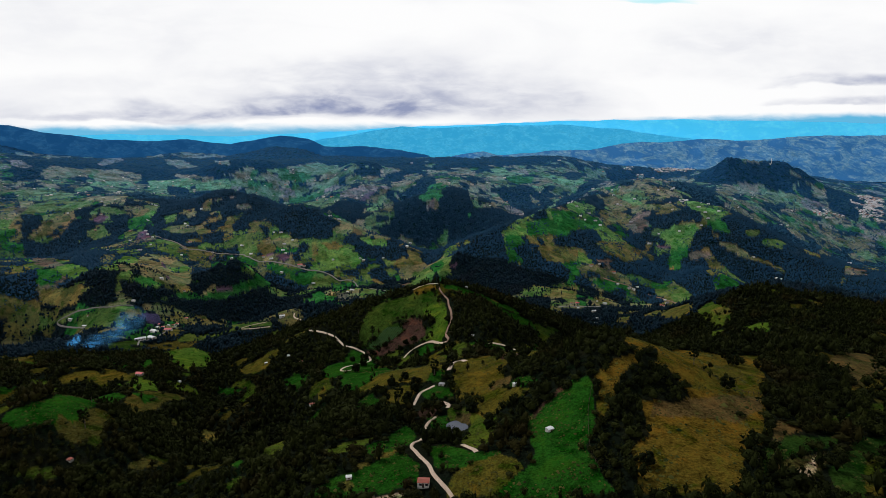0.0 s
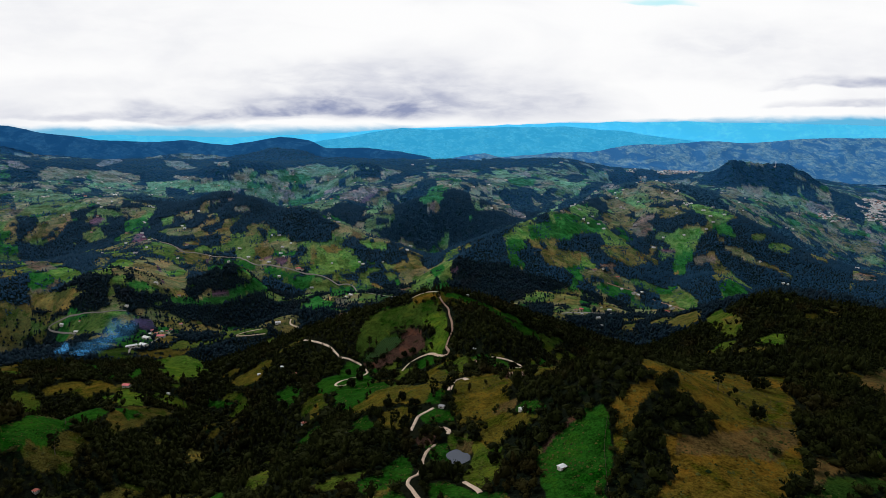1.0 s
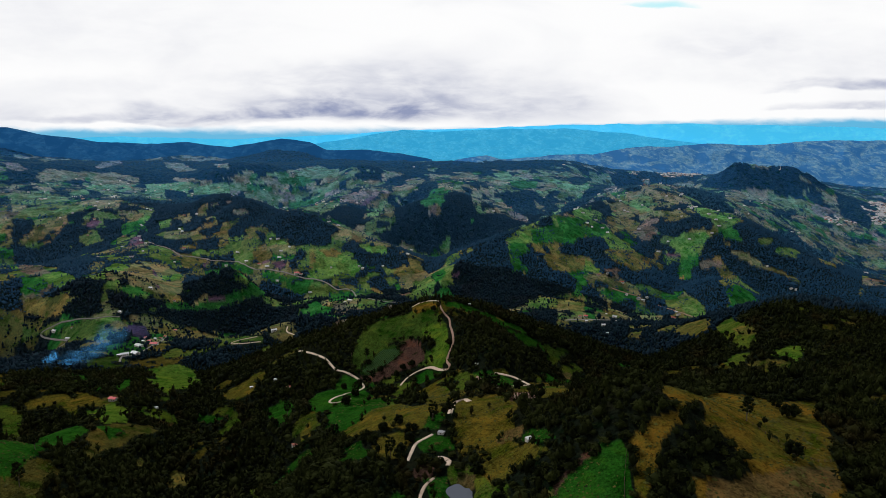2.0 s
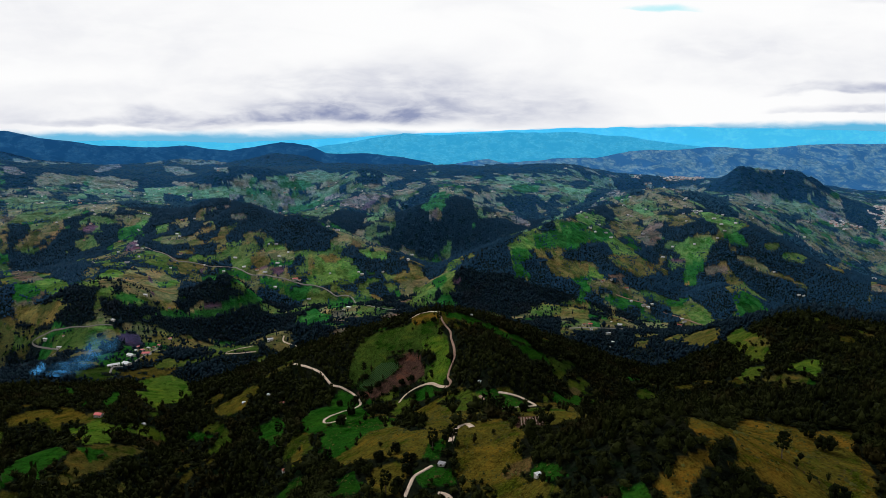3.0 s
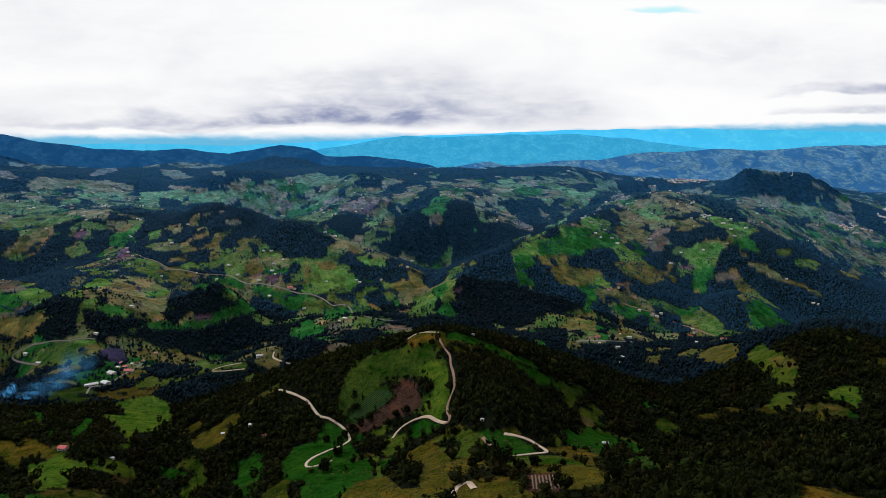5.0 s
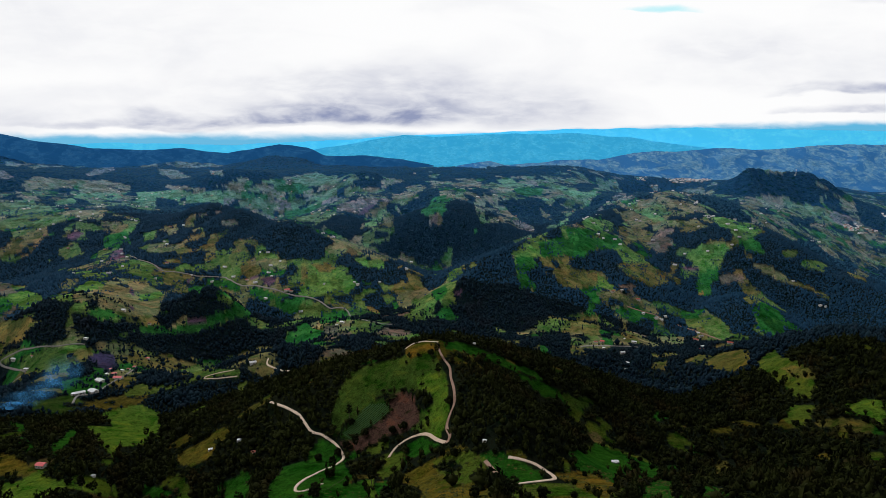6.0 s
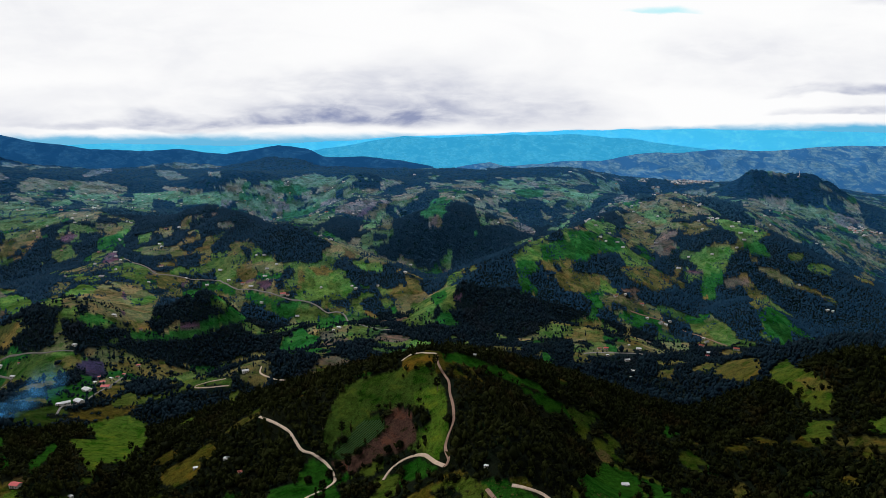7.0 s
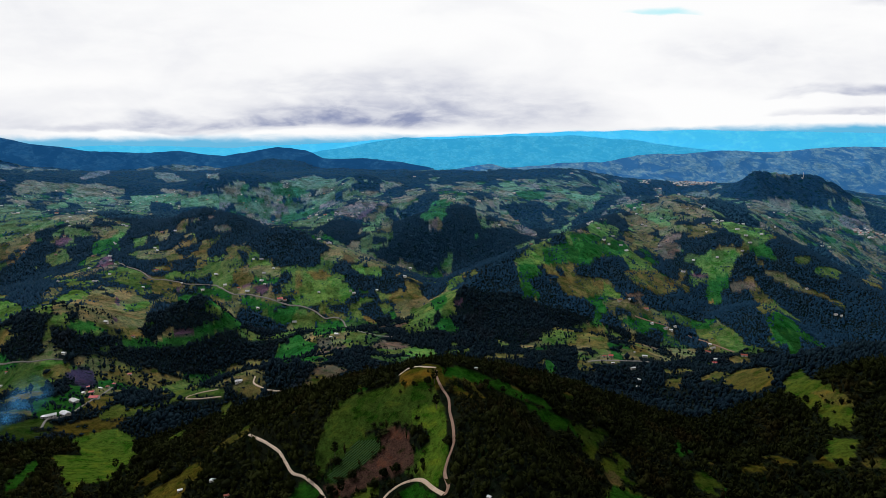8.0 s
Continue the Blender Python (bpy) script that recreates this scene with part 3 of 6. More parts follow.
plot(None, 904, 2327, 1028, 2494, 1367, 2879, 1128, 2390, 1149, 2341, 893, 1911, 1004, 2216, 960, 2234, 921, 2240)
plot(None, 805, 2098, 860, 2116, 842, 2030, 805, 2007, 780, 2034)
plot(OLIVE, 720, 2067, 766, 2023, 808, 1922, 780, 1924, 715, 2005)
plot(BRIGHT, 840, 1994, 1018, 2223, 915, 1920, 938, 1872, 891, 1818, 865, 1850, 816, 1889)
plot(PASTURE, 812, 1886, 849, 1870, 857, 1826, 810, 1835)
plot(LUSH, 836, 1809, 876, 1820, 887, 1786, 888, 1754, 847, 1774, 832, 1788)
plot(None, 689, 1955, 787, 1921, 796, 1881, 762, 1837, 720, 1833, 691, 1887)
plot(None, 813, 1901, 849, 1870, 824, 1830, 791, 1849)
plot(BRIGHT, 700, 1829, 751, 1849, 823, 1802, 796, 1793, 776, 1764, 752, 1741, 696, 1767, 655, 1749, 689, 1812)
plot(None, 800, 1793, 842, 1797, 830, 1734, 797, 1728, 763, 1728, 766, 1758)
plot(SOIL, 677, 1784, 712, 1769, 709, 1755, 668, 1760)
plot(None, 682, 1750, 705, 1749, 686, 1710, 669, 1715)
plot(LUSH, 708, 1756, 757, 1754, 746, 1715, 725, 1713, 700, 1652, 668, 1658, 684, 1710)
plot(HEATH, 752, 1730, 810, 1716, 800, 1693, 746, 1701)
plot(STRAW, 635, 1639, 691, 1687, 652, 1611, 607, 1570)
plot(None, 710, 1681, 787, 1670, 704, 1461, 684, 1400, 646, 1377, 621, 1404, 621, 1449, 620, 1522, 588, 1546, 559, 1543, 547, 1571, 602, 1663, 651, 1688, 677, 1640)
plot(OLIVE, 703, 1504, 823, 1630, 757, 1480, 704, 1447)
plot(LUSH, 690, 1444, 811, 1570, 774, 1448, 524, 972, 503, 983, 692, 1371, 671, 1384, 693, 1410)
plot(PASTURE, 599, 1353, 649, 1383, 682, 1389, 681, 1367, 632, 1347)
plot(PASTURE, 590, 1472, 620, 1461, 628, 1391, 644, 1373, 632, 1347, 569, 1370, 580, 1416)
plot(None, 644, 1347, 708, 1377, 461, 910, 444, 919)
plot(None, 29, 1546, 93, 1573, 177, 1637, 182, 1554, 182, 1493, 209, 1490, 226, 1518, 202, 1549, 213, 1574, 240, 1569, 275, 1568, 290, 1531, 298, 1502, 348, 1510, 328, 1453, 285, 1433, 219, 1349, 185, 1281, 136, 1255, 85, 1337, 26, 1377, 27, 1438)
plot(LUSH, 186, 1616, 230, 1628, 240, 1595, 207, 1559, 210, 1509, 183, 1477, 182, 1541)
plot(PASTURE, -1, 1545, 45, 1516, 27, 1446, 40, 1412, 14, 1393, -1, 1415)
plot(SOIL, 30, 1442, 49, 1460, 45, 1441)
plot(OLIVE, 278, 1602, 322, 1625, 394, 1608, 413, 1567, 365, 1555, 303, 1528, 281, 1536)
plot(BRIGHT, 390, 1602, 429, 1544, 409, 1538, 378, 1554)
plot(LUSH, 358, 1537, 387, 1548, 371, 1484, 346, 1445, 331, 1446, 350, 1490)
plot(None, 407, 1615, 457, 1636, 485, 1605, 488, 1591, 435, 1556, 423, 1591)
plot(OLIVE, 447, 1654, 574, 1755, 605, 1678, 521, 1603, 476, 1610, 470, 1639)
plot(None, 465, 1563, 562, 1636, 631, 1637, 588, 1546, 546, 1547, 499, 1533, 466, 1541)
plot(DRY, 371, 1532, 411, 1544, 443, 1523, 458, 1502, 409, 1486, 380, 1505)
plot(None, 397, 1517, 429, 1507, 425, 1494, 390, 1487)
plot(None, 357, 1493, 385, 1497, 405, 1470, 368, 1454, 350, 1461)
plot(LUSH, 398, 1479, 456, 1505, 501, 1489, 485, 1441, 440, 1431, 421, 1453, 402, 1459)
plot(OLIVE, 300, 1427, 355, 1453, 347, 1303, 298, 1233, 266, 1236, 262, 1279)
plot(PASTURE, 193, 1293, 224, 1342, 264, 1321, 249, 1252, 212, 1246, 189, 1266)
plot(LUSH, 300, 1227, 320, 1234, 308, 1165, 291, 1164)
plot(None, 447, 1452, 483, 1461, 469, 1419, 436, 1415, 427, 1429)
plot(DRY, 367, 1222, 472, 1409, 535, 1400, 496, 1334, 385, 1168, 360, 1169)
plot(OLIVE, 392, 1431, 418, 1444, 367, 1234, 338, 1191, 349, 1259)
plot(DRY, 240, 1229, 268, 1240, 254, 1186, 237, 1184)
plot(None, 190, 1246, 244, 1238, 232, 1155, 215, 1098, 174, 1085, 179, 1173)
plot(BRIGHT, -343, 1638, -324, 1682, -287, 1690, -270, 1674, -225, 1648, -205, 1603, -180, 1574, -196, 1563, -251, 1557, -304, 1542, -342, 1548, -341, 1588)
plot(STRAW, -329, 1678, -288, 1695, -266, 1670, -311, 1655)
plot(LUSH, -392, 1552, -356, 1559, -313, 1533, -314, 1503, -347, 1487, -386, 1514)
plot(PASTURE, -325, 1533, -280, 1528, -252, 1498, -263, 1408, -322, 1483)
plot(LUSH, -277, 1496, -214, 1494, -181, 1376, -211, 1327, -244, 1332)
plot(OLIVE, -263, 1531, -219, 1530, -205, 1502, -242, 1503)
plot(LUSH, -305, 1272, -302, 1332, -277, 1355, -220, 1259, -220, 1194, -216, 1044)
plot(DRY, -170, 1346, -171, 1270, -183, 1225, -213, 1323)
plot(PASTURE, -176, 1332, -140, 1347, -128, 1237, -152, 1203, -174, 1258)
plot(SOIL, -484, 1656, -464, 1665, -457, 1630, -484, 1634)
plot(SOIL, -446, 1622, -412, 1625, -407, 1588, -438, 1593)
plot(DRY, -481, 1721, -411, 1714, -391, 1662, -436, 1650, -470, 1683)
plot(PASTURE, -586, 1730, -530, 1738, -493, 1677, -515, 1638, -578, 1683)
plot(LUSH, -584, 1658, -527, 1631, -485, 1600, -499, 1586, -555, 1618)
plot(OLIVE, -525, 1712, -465, 1675, -452, 1639, -491, 1635, -511, 1665)
plot(None, -394, 1662, -387, 1693, -364, 1661, -376, 1584, -390, 1582, -403, 1608)
plot(PASTURE, -380, 1621, -350, 1642, -344, 1581, -371, 1579)
plot(OLIVE, -357, 1661, -342, 1666, -332, 1603, -343, 1588)
plot(LUSH, -474, 1593, -408, 1571, -384, 1542, -412, 1533, -456, 1564)
plot(None, -565, 1209, -514, 1288, -444, 1314, -427, 1335, -407, 1347, -288, 1351, -306, 1325, -305, 1272, -357, 1292, -386, 1274, -488, 1221, -517, 1193, -537, 1182, -556, 1179)
plot(None, -426, 1371, -461, 1557, -418, 1528, -379, 1508, -332, 1480, -383, 1387, -411, 1360)
plot(None, -645, 1519, -608, 1576, -459, 1364, -426, 1371, -433, 1354, -456, 1334, -503, 1319, -541, 1326, -575, 1350)
plot(LUSH, -541, 1262, -500, 1311, -465, 1328, -432, 1352, -428, 1499, -395, 1373, -427, 1336, -446, 1320, -481, 1290, -521, 1271)
plot(SOIL, -508, 1311, -492, 1321, -463, 1328, -471, 1316, -499, 1307)
plot(None, -182, 1565, -140, 1567, -107, 1509, -104, 1462, -130, 1460, -161, 1501, -178, 1533)
plot(STRAW, -173, 1523, -155, 1510, -128, 1468, -159, 1487)
plot(None, -211, 1684, -118, 1656, -57, 1626, -48, 1575, -92, 1598, -112, 1578, -143, 1603, -176, 1640)
plot(OLIVE, -82, 1622, -25, 1606, -24, 1564, -55, 1564, -80, 1588)
plot(PASTURE, -141, 1556, -125, 1557, -105, 1519, -121, 1509)
plot(DRY, -84, 1540, -57, 1519, -59, 1419, -90, 1514)
plot(PASTURE, -62, 1513, -26, 1517, -9, 1436, -21, 1403, -48, 1391, -63, 1395)
plot(LUSH, -22, 1530, 15, 1517, 14, 1430, -11, 1420)
plot(None, -49, 1602, 16, 1617, 15, 1545, -26, 1534, -41, 1576)
plot(None, -273, 1698, -232, 1729, -212, 1692, -177, 1649, -189, 1629, -222, 1658, -256, 1685)
plot(HEATH, -1260, 1786, -1244, 1798, -905, 1398, -860, 1353, -883, 1349, -942, 1365)
plot(BRIGHT, -895, 1344, -874, 1389, -811, 1352, -733, 1241, -810, 1291, -848, 1313)
plot(LUSH, -923, 1337, -885, 1343, -838, 1302, -849, 1280, -882, 1278)
plot(None, -814, 1280, -783, 1305, -707, 1241, -679, 1203, -653, 1184, -656, 1170, -636, 1142, -657, 1134, -697, 1149, -754, 1196, -743, 1206, -714, 1197, -789, 1260)
plot(OLIVE, -875, 1268, -804, 1264, -708, 1190, -743, 1197, -739, 1180, -793, 1210, -851, 1232)
plot(None, -852, 1233, -815, 1227, -807, 1214, -846, 1223)
plot(None, -1321, 1877, -1144, 1863, -884, 1571, -805, 1494, -834, 1487, -871, 1504, -1006, 1562, -1263, 1791)
plot(BRIGHT, -686, 1220, -783, 1411, -800, 1498, -775, 1506, -731, 1423, -638, 1218, -647, 1193, -672, 1205)
plot(DRY, -675, 1229, -736, 1375, -750, 1448, -644, 1248, -654, 1214)
plot(DRY, -745, 1445, -767, 1536, -708, 1554, -665, 1518, -640, 1527, -564, 1331, -562, 1296, -590, 1263, -622, 1222, -644, 1254)
plot(LUSH, -633, 1201, -623, 1224, -592, 1245, -582, 1250, -602, 1203, -627, 1189)
plot(BRIGHT, -657, 1429, -645, 1525, -621, 1457, -621, 1372)
plot(SOIL, -698, 1475, -675, 1457, -655, 1407, -671, 1422)
plot(SOIL, -611, 1293, -602, 1307, -595, 1273)
plot(None, -869, 1448, -887, 1530, -851, 1488, -821, 1412, -844, 1409)
plot(DRY, -823, 1416, -857, 1504, -823, 1496, -789, 1415, -800, 1399)
plot(None, -655, 1188, -608, 1195, -596, 1210, -583, 1205, -592, 1162, -616, 1151, -634, 1166)
plot(None, -585, 1188, -586, 1232, -572, 1246, -557, 1236, -566, 1191, -575, 1158)
plot(DRY, -589, 1146, -556, 1171, -537, 1165, -530, 1139, -555, 1128, -581, 1128)
plot(PASTURE, -841, 1215, -748, 1177, -699, 1147, -770, 1174, -829, 1195)
plot(PASTURE, -733, 1148, -677, 1133, -619, 1124, -597, 1093, -565, 1031, -636, 1067, -695, 1110)
plot(OLIVE, -613, 1111, -583, 1127, -567, 1108, -578, 1082, -602, 1091)
plot(BURNT, -575, 1107, -566, 1131, -546, 1129, -516, 1083, -510, 1042, -545, 1073)
plot(None, -585, 1069, -572, 1087, -528, 1042, -514, 987, -551, 1005)
plot(PASTURE, -806, 1618, -821, 1726, -732, 1672, -703, 1578, -704, 1544, -756, 1554)
plot(None, -792, 1570, -758, 1572, -716, 1571, -711, 1545, -759, 1533)
plot(OLIVE, -697, 1631, -643, 1666, -630, 1616, -661, 1565)
plot(SOIL, -640, 1610, -639, 1657, -625, 1623, -633, 1602)
plot(None, -680, 1551, -645, 1597, -642, 1525, -660, 1521)
plot(LUSH, -623, 1607, -584, 1667, -550, 1619, -495, 1365, -612, 1577)
plot(None, -586, 1630, -551, 1614, -461, 1370, -476, 1363)
plot(LUSH, -555, 988, -533, 1006, -496, 1022, -475, 985, -464, 944, -474, 923, -501, 918)
plot(PASTURE, -429, 930, -435, 963, -429, 982, -407, 962, -390, 970, -361, 976, -358, 989, -461, 1156, -458, 1193, -444, 1235, -423, 1235, -348, 1005, -311, 996, -286, 985, -286, 972, -336, 976, -357, 968, -380, 948, -404, 933)
plot(BRIGHT, -415, 858, -414, 882, -396, 902, -378, 899, -353, 882, -344, 854, -314, 822, -316, 786, -296, 724, -312, 712, -301, 683, -317, 698, -371, 768, -405, 814, -381, 823, -396, 843)
plot(LUSH, -368, 698, -399, 769, -408, 803, -371, 740, -352, 690, -350, 674)
plot(OLIVE, -239, 675, -232, 683, -217, 687, -210, 702, -194, 697, -190, 677, -199, 666, -197, 650, -211, 645, -229, 658)
plot(PASTURE, -307, 852, -299, 884, -268, 829, -272, 795)
plot(PASTURE, -280, 954, -270, 958, -235, 869, -236, 841)
plot(LUSH, -107, 529, -116, 564, -110, 583, -103, 589, -92, 544, -99, 526, -100, 516)
plot(LUSH, -173, 597, -174, 607, -159, 609, -149, 606, -120, 526)
plot(BRIGHT, -357, 621, -344, 626, -314, 623, -303, 643, -299, 637, -302, 619, -288, 633, -282, 626, -287, 617, -321, 607, -299, 568, -331, 587)
plot(OLIVE, -405, 683, -385, 676, -350, 641, -337, 629, -376, 643)
plot(LUSH, -423, 734, -384, 699, -373, 678, -407, 709)
plot(LUSH, -485, 803, -458, 790, -432, 750, -460, 773)
plot(LUSH, -255, 652, -227, 626, -216, 612, -234, 619, -252, 637)
plot(MEADOW, -91, 652, -89, 684, -82, 707, -66, 712, -38, 705, -17, 698, -1, 692, 7, 667, 11, 632, 9, 620, 10, 593, 5, 569, -4, 587, -11, 604, -21, 617, -14, 623, -9, 628, -3, 634, -5, 644, -18, 654, -25, 663, -35, 659, -41, 667, -51, 665, -59, 652, -68, 648, -77, 643, -80, 627, -85, 632)
plot(BRIGHT, -16, 666, -6, 670, 7, 652, 11, 624, 10, 593, 5, 569, -2, 586, -9, 612, -5, 626, -1, 632, -8, 646, -14, 655)
plot(STRAW, -32, 731, -15, 724, -2, 712, -1, 695, -19, 692, -26, 698)
plot(SOIL, -78, 619, -65, 622, -56, 627, -48, 635, -38, 640, -40, 653, -35, 662, -28, 661, -17, 648, -14, 629, -11, 614, -18, 615, -30, 617, -37, 618, -48, 615, -58, 603, -70, 609)
plot(DEEP, -60, 658, -50, 662, -41, 655, -39, 643, -48, 637, -61, 628, -69, 619, -77, 627, -74, 639)
plot(None, -19, 656, -3, 634, -1, 624, -9, 624, -17, 638)
plot(LUSH, -100, 608, -94, 628, -76, 613, -77, 594, -85, 583, -92, 571)
plot(LUSH, -93, 544, -94, 567, -71, 578, -63, 563, -63, 535, -71, 517, -80, 509, -89, 523)
plot(LUSH, -88, 514, -77, 529, -60, 538, -44, 534, -30, 542, -23, 507, -29, 492)
plot(PASTURE, -62, 594, -50, 610, -35, 615, -34, 603, -48, 594)
plot(LUSH, -29, 579, -21, 593, -8, 593, 5, 564, 1, 557, -16, 572, -20, 560)
plot(OLIVE, 5, 550, 20, 537, 25, 523, 33, 506, 28, 495, 31, 474, 33, 445, -15, 482, -14, 525, -3, 518, 8, 502, 19, 510, 17, 527, 8, 539)
plot(None, -11, 544, 5, 541, 19, 519, 19, 506, 10, 501, 1, 514)
plot(LUSH, 29, 520, 45, 510, 56, 500, 65, 490, 58, 476, 45, 473, 40, 484, 35, 498, 27, 513)
plot(OLIVE, 44, 513, 54, 512, 57, 507, 49, 505)
plot(PASTURE, 41, 441, 47, 470, 61, 473, 89, 472, 113, 498, 91, 430)
plot(STRAW, 70, 488, 86, 499, 106, 508, 104, 484, 89, 474, 74, 476)
plot(LUSH, 7, 714, 21, 739, 44, 735, 61, 739, 78, 734, 101, 736, 105, 722, 87, 722, 70, 716, 54, 719, 31, 708, 8, 696)
plot(LUSH, 171, 1145, 187, 1170, 190, 1118, 173, 1088)
plot(PASTURE, 124, 622, 138, 636, 156, 624, 169, 615, 173, 594, 135, 511, 116, 498, 103, 509, 94, 521)
plot(LUSH, 156, 618, 173, 595, 153, 533, 126, 487, 149, 581)
plot(HEATH, 132, 654, 144, 657, 146, 636, 133, 635)
plot(HEATH, -180, 996, -173, 1037, -156, 1059, -129, 1041, -147, 1010, -134, 844)
plot(OLIVE, -175, 1014, -157, 1018, -117, 795, -174, 989)
plot(OLIVE, 390, 1004, 425, 1015, 436, 971, 408, 909, 387, 905, 382, 941)
plot(OLIVE, 376, 1030, 411, 1058, 406, 1015, 382, 1009)
plot(PASTURE, 411, 899, 441, 914, 412, 834, 396, 780, 388, 752, 378, 726, 355, 705, 360, 730, 368, 752, 370, 786, 384, 818, 389, 853)
plot(DRY, 393, 814, 396, 766, 387, 741, 380, 773)
plot(PASTURE, 339, 709, 346, 680, 325, 654, 308, 640, 307, 660)
plot(BRIGHT, 359, 662, 377, 661, 386, 649, 354, 606, 354, 629, 349, 643)
plot(OLIVE, 322, 619, 333, 617, 327, 605, 315, 600)
plot(OLIVE, 295, 594, 301, 575, 292, 568, 286, 579)
plot(PASTURE, 288, 538, 294, 531, 229, 445, 240, 471)
plot(DRY, 217, 601, 234, 612, 226, 586, 196, 544, 201, 566)
plot(LUSH, 218, 636, 228, 632, 220, 620, 211, 625)
plot(LUSH, 113, 472, 153, 529, 159, 516, 118, 429, 101, 429)
plot(LUSH, 148, 495, 161, 485, 146, 435, 126, 430)
plot(OLIVE, 333, 1064, 361, 1060, 344, 1026, 328, 1049)
plot(LUSH, 209, 717, 245, 788, 226, 713, 205, 690)
plot(OLIVE, 243, 670, 268, 677, 263, 661, 244, 659)
plot(LUSH, 250, 574, 272, 589, 263, 571, 235, 542)
plot(PASTURE, -451, 619, -461, 638, -448, 637, -425, 626, -294, 432, -433, 610)
plot(LUSH, -265, 336, -269, 347, -259, 353, -253, 366, -330, 515, -307, 529, -284, 511, -283, 487, -232, 378, -225, 353, -226, 344, -237, 346, -234, 338, -243, 334, -254, 330)
plot(OLIVE, -438, 647, -429, 663, -409, 675, -381, 654, -356, 609, -378, 632, -405, 646, -423, 633)
plot(BRIGHT, -347, 620, -344, 640, -307, 618, -271, 540, -286, 529)
plot(LUSH, -285, 521, -267, 524, -256, 514, -262, 497)
plot(DRY, -209, 467, -203, 479, -186, 469, -182, 456, -191, 449)
plot(PASTURE, -95, 300, -129, 426, -121, 428, -84, 300, -86, 289)
plot(LUSH, -119, 312, -116, 321, -106, 300, -110, 296)
plot(PASTURE, -235, 300, -226, 305, -214, 307, -212, 301, -225, 299)
plot(PASTURE, -110, 275, -104, 281, -97, 276, -95, 266, -102, 264)
plot(PASTURE, -211, 331, -213, 341, -207, 344, -205, 332)
plot(DRY, -234, 482, -232, 490, -225, 482, -227, 470)
plot(LUSH, -58, 235, -47, 245, -35, 251, -20, 266, -14, 264, -9, 250, -10, 235, -18, 232, -25, 231, -30, 228)
plot(DRY, -43, 237, -39, 244, -35, 237, -39, 234)
plot(DRY, -30, 260, -23, 269, -19, 270, -23, 261)
plot(DRY, -38, 256, -32, 259, -30, 255, -35, 252)
plot(SAND, -26, 229, -20, 230, -12, 229, -11, 223, -25, 227)
plot(PASTURE, -62, 278, -54, 284, -40, 287, -34, 295, -38, 276, -49, 271)
plot(LUSH, -38, 273, -31, 285, -17, 313, -13, 311, -14, 278, -21, 269, -31, 264)
plot(LUSH, -3, 271, 4, 276, 17, 252, 29, 245, 24, 237, 6, 237, -2, 244)
plot(OLIVE, 4, 219, 6, 234, 16, 239, 28, 242, 33, 234, 37, 226, 29, 214, 26, 211)
plot(LUSH, 24, 212, 30, 217, 38, 225, 43, 237, 43, 257, 45, 274, 51, 282, 66, 286, 70, 291, 77, 286, 77, 280, 71, 254, 65, 227, 63, 211, 66, 197)
plot(SOIL, 62, 291, 67, 288, 55, 282, 49, 272, 50, 281)
plot(PASTURE, 8, 339, 22, 333, 33, 302, 30, 268, 20, 256, 13, 272, 19, 315, 8, 322)
plot(LUSH, -6, 332, 8, 329, 4, 310, -2, 294)
plot(OLIVE, 12, 422, 24, 426, 39, 399, 47, 381, 44, 365, 38, 342, 26, 336, 20, 349, 13, 344, 9, 363)
plot(BRIGHT, -69, 501, -60, 525, -41, 551, -23, 434, -31, 409, -49, 426)
plot(HEATH, 31, 348, 38, 357, 48, 355, 44, 341, 35, 339)
plot(LUSH, 49, 345, 56, 333, 57, 317, 51, 323, 44, 338)
plot(OLIVE, -33, 382, -17, 381, -14, 370, -15, 347, -30, 351, -37, 374)
plot(LUSH, -14, 370, -2, 370, 10, 362, 10, 353, -5, 355)
plot(OLIVE, 22, 331, 37, 344, 49, 327, 53, 309, 40, 314, 27, 305)
plot(HEATH, 11, 323, 15, 329, 21, 324, 19, 315)
plot(SOIL, -11, 335, -5, 344, 1, 340, -1, 329, -8, 327)
plot(STRAW, 103, 315, 114, 320, 125, 322, 166, 386, 182, 379, 191, 366, 207, 369, 212, 366, 169, 286, 159, 264, 140, 234, 134, 228, 122, 213, 110, 191, 73, 195, 77, 211, 76, 223, 86, 234, 95, 260, 113, 258, 120, 266, 120, 280, 118, 286, 97, 285, 88, 274, 80, 260, 74, 251, 72, 256, 79, 274, 79, 284, 90, 292, 103, 294)
plot(OLIVE, 127, 272, 144, 310, 187, 351, 198, 341, 178, 315, 159, 303, 154, 287)
plot(HEATH, 94, 250, 102, 258, 126, 265, 146, 276, 166, 282, 158, 264, 132, 248, 117, 250, 103, 247)
plot(None, 91, 280, 100, 287, 119, 289, 123, 284, 120, 270, 120, 264, 110, 258, 95, 261, 90, 248, 89, 234, 79, 227, 77, 211, 74, 197, 69, 196, 68, 210, 67, 226, 70, 245, 77, 254, 85, 267)
plot(None, 103, 294, 123, 312, 116, 292, 103, 285)
plot(DEEP, 141, 230, 154, 241, 164, 240, 175, 242, 183, 246, 172, 234, 153, 227, 133, 213, 124, 202, 134, 224)
plot(None, 212, 361, 244, 399, 242, 375, 231, 341, 259, 356, 268, 355, 232, 307, 254, 315, 233, 296, 190, 272, 181, 263, 165, 265, 165, 275)
plot(HEATH, 258, 366, 377, 507, 387, 500, 330, 409, 278, 343, 239, 317, 260, 352)
